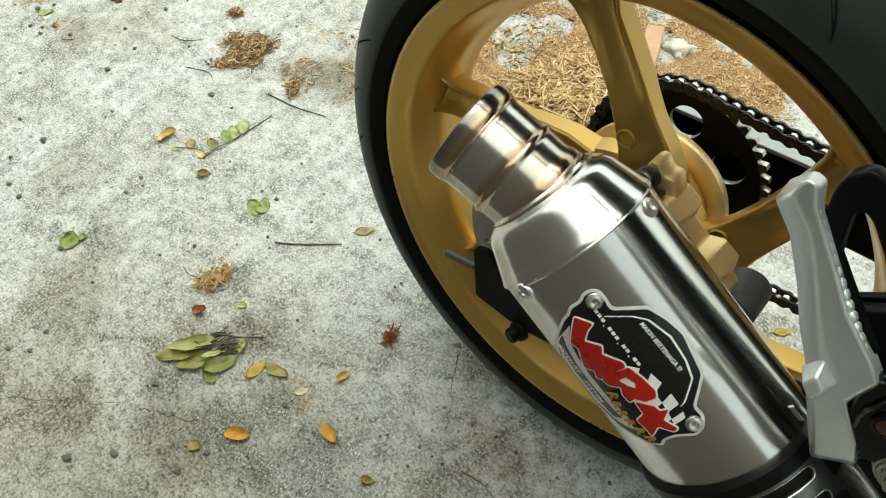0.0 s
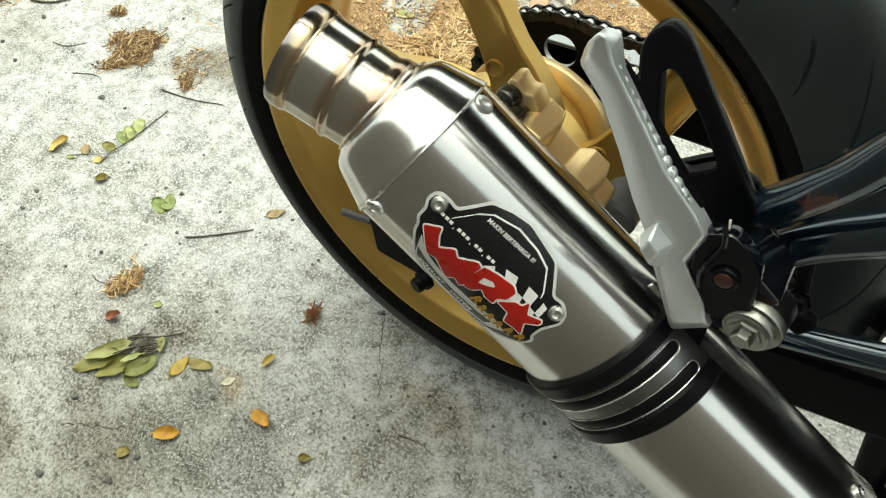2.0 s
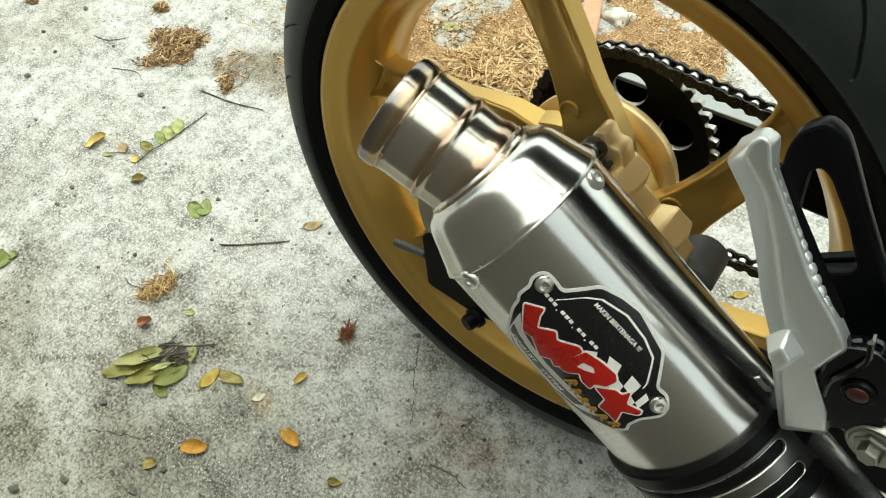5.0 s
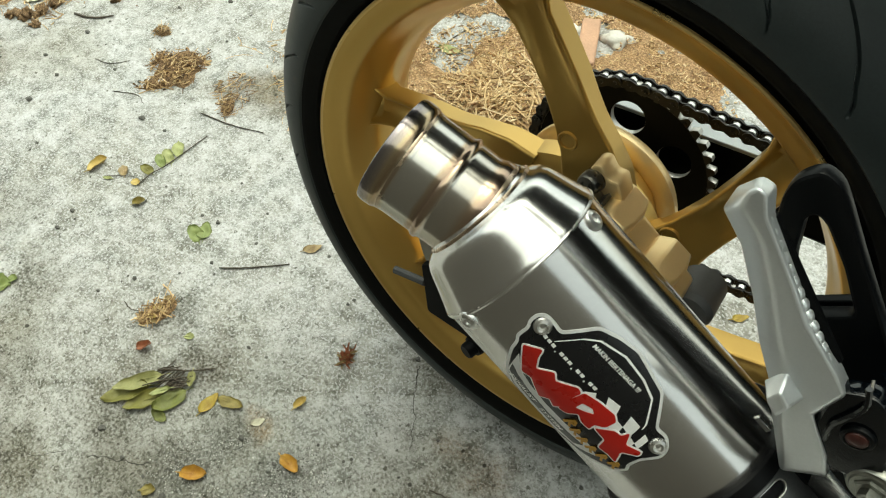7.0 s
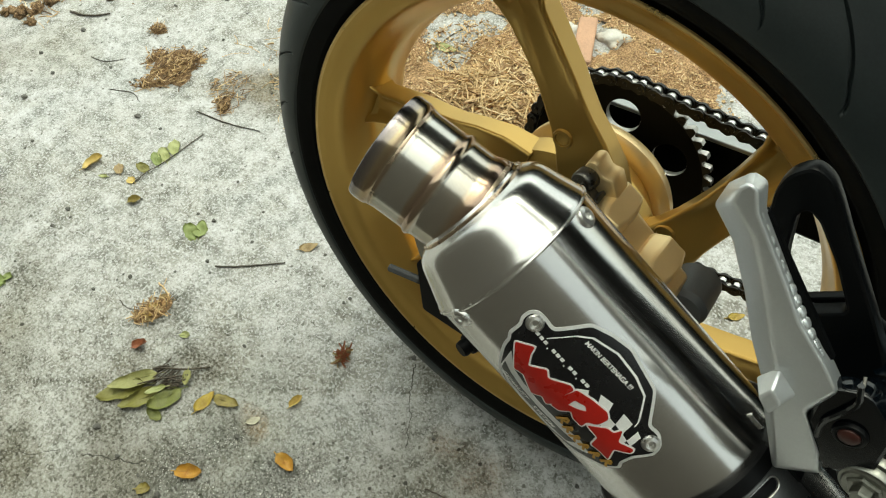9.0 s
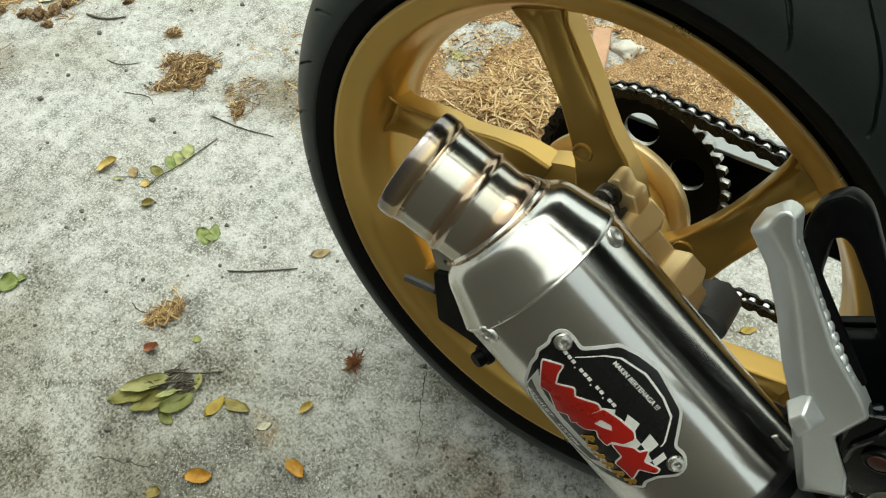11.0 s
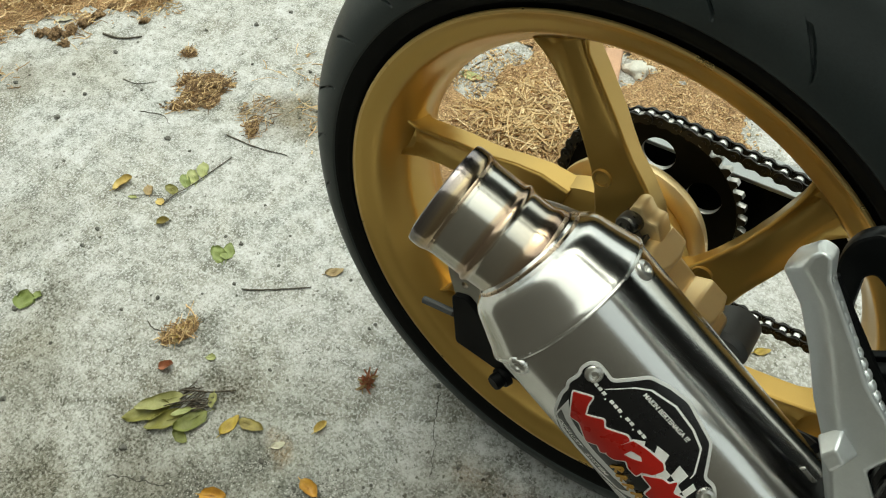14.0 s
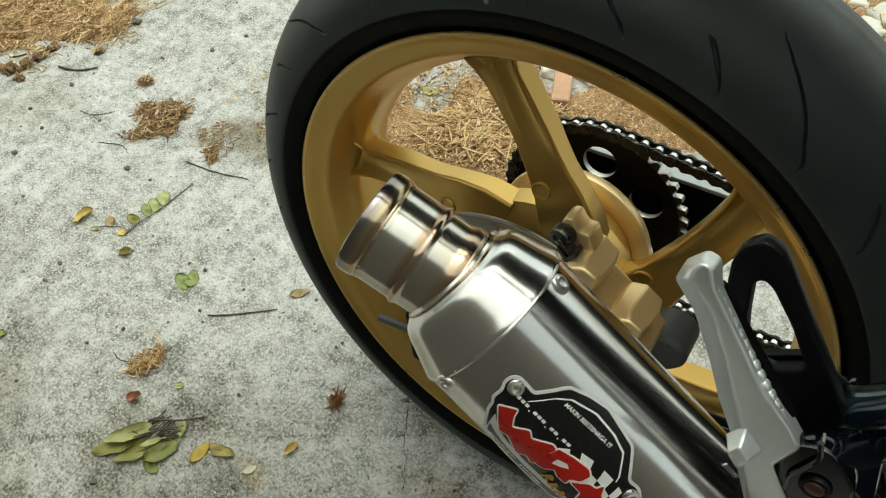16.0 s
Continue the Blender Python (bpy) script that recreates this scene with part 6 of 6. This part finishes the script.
def straw_bed(name, label, centre, size, turn, stalks, height, length, seed, thick=0.0009, gaps=(), ragged=0.35, litter=True, chips=0.3):
    """A low mound of litter with stalks thrown over it, over an uneven oval. gaps: bare ovals (x, y, r)."""
    rng = random.Random(seed)
    c, s = math.cos(radians(turn)), math.sin(radians(turn))

    def inside(x, y):
        """Over nought within the bed, more towards its middle."""
        u, v = ((x - centre[0]) * c + (y - centre[1]) * s) / size[0], ((y - centre[1]) * c - (x - centre[0]) * s) / size[1]
        d = 1 - math.hypot(u, v) + ragged * noise.noise(Vector((x * 9, y * 9, seed))) + 0.5 * ragged * noise.noise(Vector((x * 31, y * 31, seed)))
        for gx, gy, gr in gaps:
            d = min(d, (math.hypot(x - gx, y - gy) - gr) / gr + 0.4 * noise.noise(Vector((x * 25, y * 25, 3.0))))
        return d

    pieces = []
    if litter:
        step = min(size) / 26 if min(size) < 0.1 else 0.007
        nx, ny = int(2.6 * max(size) / step), int(2.6 * max(size) / step)
        verts, index = [], {}
        x0, y0 = centre[0] - nx * step / 2, centre[1] - ny * step / 2
        for i in range(nx):
            for j in range(ny):
                x, y = x0 + i * step, y0 + j * step
                d = inside(x, y)
                if d > 0.07:
                    index[i, j] = len(verts)
                    verts.append((x, y, min(d - 0.07, 0.35) * height + (0.0035 * noise.noise(Vector((x * 70, y * 70, 1.0))) if d > 0.10 else 0.0) - 0.0005))
        faces = [(index[i, j], index[i + 1, j], index[i + 1, j + 1], index[i, j + 1]) for (i, j) in index if (i + 1, j) in index and (i + 1, j + 1) in index and (i, j + 1) in index]
        pieces.append((verts, faces))
    bed = tagged(new(name, mesh_from(name, *(join(*pieces) if pieces else ([], [])), MULCH if name == "mulch_patch" else LITTER)), label, "straw", kind="stuff")
    verts, faces = [], []
    made = tries = 0
    while made < stalks and tries < stalks * 30:
        tries += 1
        x, y = centre[0] + rng.uniform(-1.5, 1.5) * size[0], centre[1] + rng.uniform(-1.5, 1.5) * size[0]
        d = inside(x, y)
        if d < rng.uniform(-0.14, 0.22) or (d < 0.0 and rng.random() < 0.4):
            continue
        if litter and noise.noise(Vector((x * 16, y * 16, seed + 5.0))) < -0.08 and rng.random() < 0.7:
            continue
        made += 1
        l, a = length * rng.lognormvariate(0, 0.45), rng.uniform(0, 2 * math.pi)
        chip = rng.random() < chips
        if chip:
            l *= 0.3
        z = max(0.0012, min(d, 0.35) * height + rng.uniform(0.0, 0.010) * min(1.0, max(d, 0.1) * 3))
        tilt, bow, r = rng.uniform(-0.22, 0.22), rng.uniform(-0.5, 0.5) * l, thick * rng.uniform(0.6, 1.5) * (1.9 if chip else 1.0)
        dx, dy = math.cos(a), math.sin(a)
        base = len(verts)
        for k in range(4):
            u = k / 3 - 0.5
            b = bow * (0.25 - u * u)
            px, py, pz = x + dx * u * l - dy * b, y + dy * u * l + dx * b, max(0.0008, z + tilt * u * l)
            for q in range(3):
                g = 2.1 * q
                verts.append((px - dy * r * math.cos(g), py + dx * r * math.cos(g), pz + r * math.sin(g)))
        for k in range(3):
            for q in range(3):
                faces.append((base + k * 3 + q, base + k * 3 + (q + 1) % 3, base + k * 3 + 3 + (q + 1) % 3, base + k * 3 + 3 + q))
    stalks_ob = new("stalks", mesh_from("stalks", verts, faces, FIBRE if name == "mulch_patch" else PALE_FIBRE if name == "straw_nest" else STRAW, False))
    stalks_ob.parent = bed
    return bed


straw_bed("straw_bed", "bed of crumbled litter and straw chips behind the wheel", (-0.28, 0.43), (0.33, 0.25), 20, 5200, 0.018, 0.0105, 11, gaps=((-0.43, 0.475, 0.042), (-0.405, 0.425, 0.030), (-0.392, 0.520, 0.026), (-0.235, 0.570, 0.035)), thick=0.0006, chips=0.8)
straw_bed("straw_heap", "loose heap of long dry straw behind the wheel", (-0.283, 0.402), (0.120, 0.078), 40, 2500, 0.036, 0.034, 22, 0.0009, ragged=0.5, litter=False, chips=0.1)
straw_bed("straw_bed", "bed of dry straw and soil on concrete", (-1.375, 0.272), (0.33, 0.28), 25, 10500, 0.035, 0.018, 12, thick=0.0007)
straw_bed("straw_scatter", "thin dust of chips over bare concrete", (-0.40, 0.46), (0.075, 0.055), 50, 420, 0.004, 0.012, 31, 0.0006, ragged=0.6, litter=False, chips=0.85)
straw_bed("straw_bed", "thin scatter of straw beyond the wheel", (0.05, 0.92), (0.34, 0.20), 10, 1100, 0.02, 0.03, 19)
straw_bed("mulch_patch", "patch of brown straw mulch on concrete", (-0.776, 0.168), (0.060, 0.042), 95, 420, 0.006, 0.013, 13, 0.0007, ragged=1.15, gaps=((-0.735, 0.235, 0.022), (-0.832, 0.125, 0.022)))
straw_bed("mulch_patch", "thin scatter of straw fibres over a stain", (-0.666, 0.180), (0.040, 0.030), 120, 110, 0.004, 0.016, 21, 0.0005, ragged=0.8, litter=False)
straw_bed("mulch_patch", "small clump of brown mulch", (-0.874, 0.216), (0.021, 0.016), 20, 110, 0.010, 0.009, 14, 0.0005, ragged=0.8)
straw_bed("mulch_patch", "few brown crumbs of mulch", (-0.648, 0.150), (0.024, 0.012), 110, 90, 0.008, 0.011, 15, 0.0005, ragged=0.8)
straw_bed("mulch_patch", "few straw fibres between crumbs on concrete", (-1.10, 0.0), (0.055, 0.030), 20, 16, 0.004, 0.018, 16, 0.0008, ragged=0.8, litter=False)
straw_bed("straw_nest", "small nest of dry straw on concrete", (-0.464, -0.166), (0.027, 0.015), 75, 90, 0.016, 0.013, 17, 0.0007, ragged=0.5)
for ax, ay, bx, by, w, tone in ((-0.470, -0.178, -0.456, -0.174, 0.007, "straw"), (-0.472, -0.166, -0.460, -0.160, 0.006, "straw"), (-0.480, -0.184, -0.470, -0.182, 0.006, "tan"), (-0.460, -0.182, -0.450, -0.178, 0.005, "tan"), (-0.468, -0.150, -0.462, -0.140, 0.005, "tan")):
    leaf(ax, ay, bx, by, w, tone, "pale dry husk in the straw nest", 0.4, 0.3, 0.005, name="husk", group="husks in the straw nest")
twig([(-0.490, -0.134), (-0.466, -0.140), (-0.449, -0.166)], 0.0011, 0.0009, "bent pale straw over the nest", "straw_stalk", STRAW)
straw_bed("straw_scatter", "loose straw stalks on concrete", (-0.45, 0.36), (0.30, 0.14), 30, 120, 0.004, 0.026, 18, 0.0007, litter=False)

# broken brick and a pale lump of mortar beyond the wheel
BRICK = surface("pale_red_brick", (0.48, 0.29, 0.19), 0.85, 0.0, 0.2, 30, 300, 0.4, 0.002)
MORTAR = surface("pale_mortar", (0.6, 0.58, 0.53), 0.9, 0.0, 0.2, 30, 300, 0.5, 0.002)
brick = tagged(new("brick_piece", mesh_from("brick_piece", *block((0.030, 0.105, 0.022), pose(-0.228, 0.550, 0.011, 0, 0, 22)), BRICK, False)), "broken piece of pale red brick in the straw", "brick")
b = brick.modifiers.new("bevel", "BEVEL")
b.width, b.segments = 0.004, 2


def lump(x, y, r, seed):
    rng = random.Random(seed)
    bm = bmesh.new()
    bmesh.ops.create_icosphere(bm, subdivisions=3, radius=1.0)
    for v in bm.verts:
        k = 0.8 + 0.45 * noise.noise(v.co * 1.4 + Vector((seed, 0, 0)))
        v.co = Vector((v.co.x * k * r, v.co.y * k * r * 0.8, max(v.co.z * k * r * 0.45, -0.1 * r) + r * 0.1))
    ob = new("mortar_lump", bm_mesh("mortar_lump", bm, MORTAR))
    ob.location = (x, y, 0)
    return tagged(ob, "pale lump of old mortar in the straw", "stone")


def clod(x, y, r, seed):
    rng = random.Random(seed)
    bm = bmesh.new()
    bmesh.ops.create_icosphere(bm, subdivisions=3, radius=1.0)
    for v in bm.verts:
        k = 0.62 + 0.55 * noise.noise(v.co * 1.6 + Vector((seed, 0, 0))) + 0.4 * noise.noise(v.co * 4 + Vector((0, seed, 0)))
        v.co = Vector((v.co.x * k * r, v.co.y * k * r * 0.75, max(v.co.z * k * r * 0.55, -0.1 * r) + r * 0.1))
    ob = new("soil_clod", bm_mesh("soil_clod", bm, MULCH))
    ob.location, ob.rotation_euler = (x, y, 0), (0, 0, rng.uniform(0, 3))
    return tagged(ob, "small brown clod of soil beside the straw", "soil", "soil clods by the straw")


for k, (x, y, r) in enumerate(((-1.139, 0.118, 0.026), (-1.100, 0.112, 0.016), (-1.120, 0.140, 0.022), (-1.113, 0.168, 0.021), (-1.112, 0.200, 0.018), (-1.108, 0.232, 0.014), (-1.165, 0.105, 0.018), (-1.02, 0.235, 0.015), (-1.21, 0.088, 0.014), (-0.80, 0.118, 0.010))):
    clod(x, y, r, 31 + k)
lump(-0.262, 0.572, 0.026, 3)
lump(-0.196, 0.592, 0.030, 5)

# grey rubble with a little moss, on the concrete beyond the tyre
for k, (x, y, r) in enumerate(((0.150, 0.905, 0.040), (0.190, 0.955, 0.050), (0.125, 0.965, 0.024))):
    tagged(lump(x, y, r, 51 + k), "grey broken stone beyond the tyre", "stone", "stones beyond the tyre").name = "rubble_stone"
moss = grouped("moss_tuft", "small tuft of green weed between the stones", "weed", 0.165, 0.868)
rng = random.Random(61)
for k in range(26):
    a, l = rng.uniform(0, 6.28), rng.uniform(0.006, 0.016)
    ox, oy = rng.uniform(-0.014, 0.014), rng.uniform(-0.010, 0.010)
    child_leaf(moss, "blade", 0.165 + ox, 0.868 + oy, 0.165 + ox + l * math.cos(a), 0.868 + oy + l * math.sin(a), rng.uniform(0.003, 0.006), rng.choice(("green", "dark")), rng.uniform(0.3, 1.2), 0.4, rng.uniform(0, 0.004))
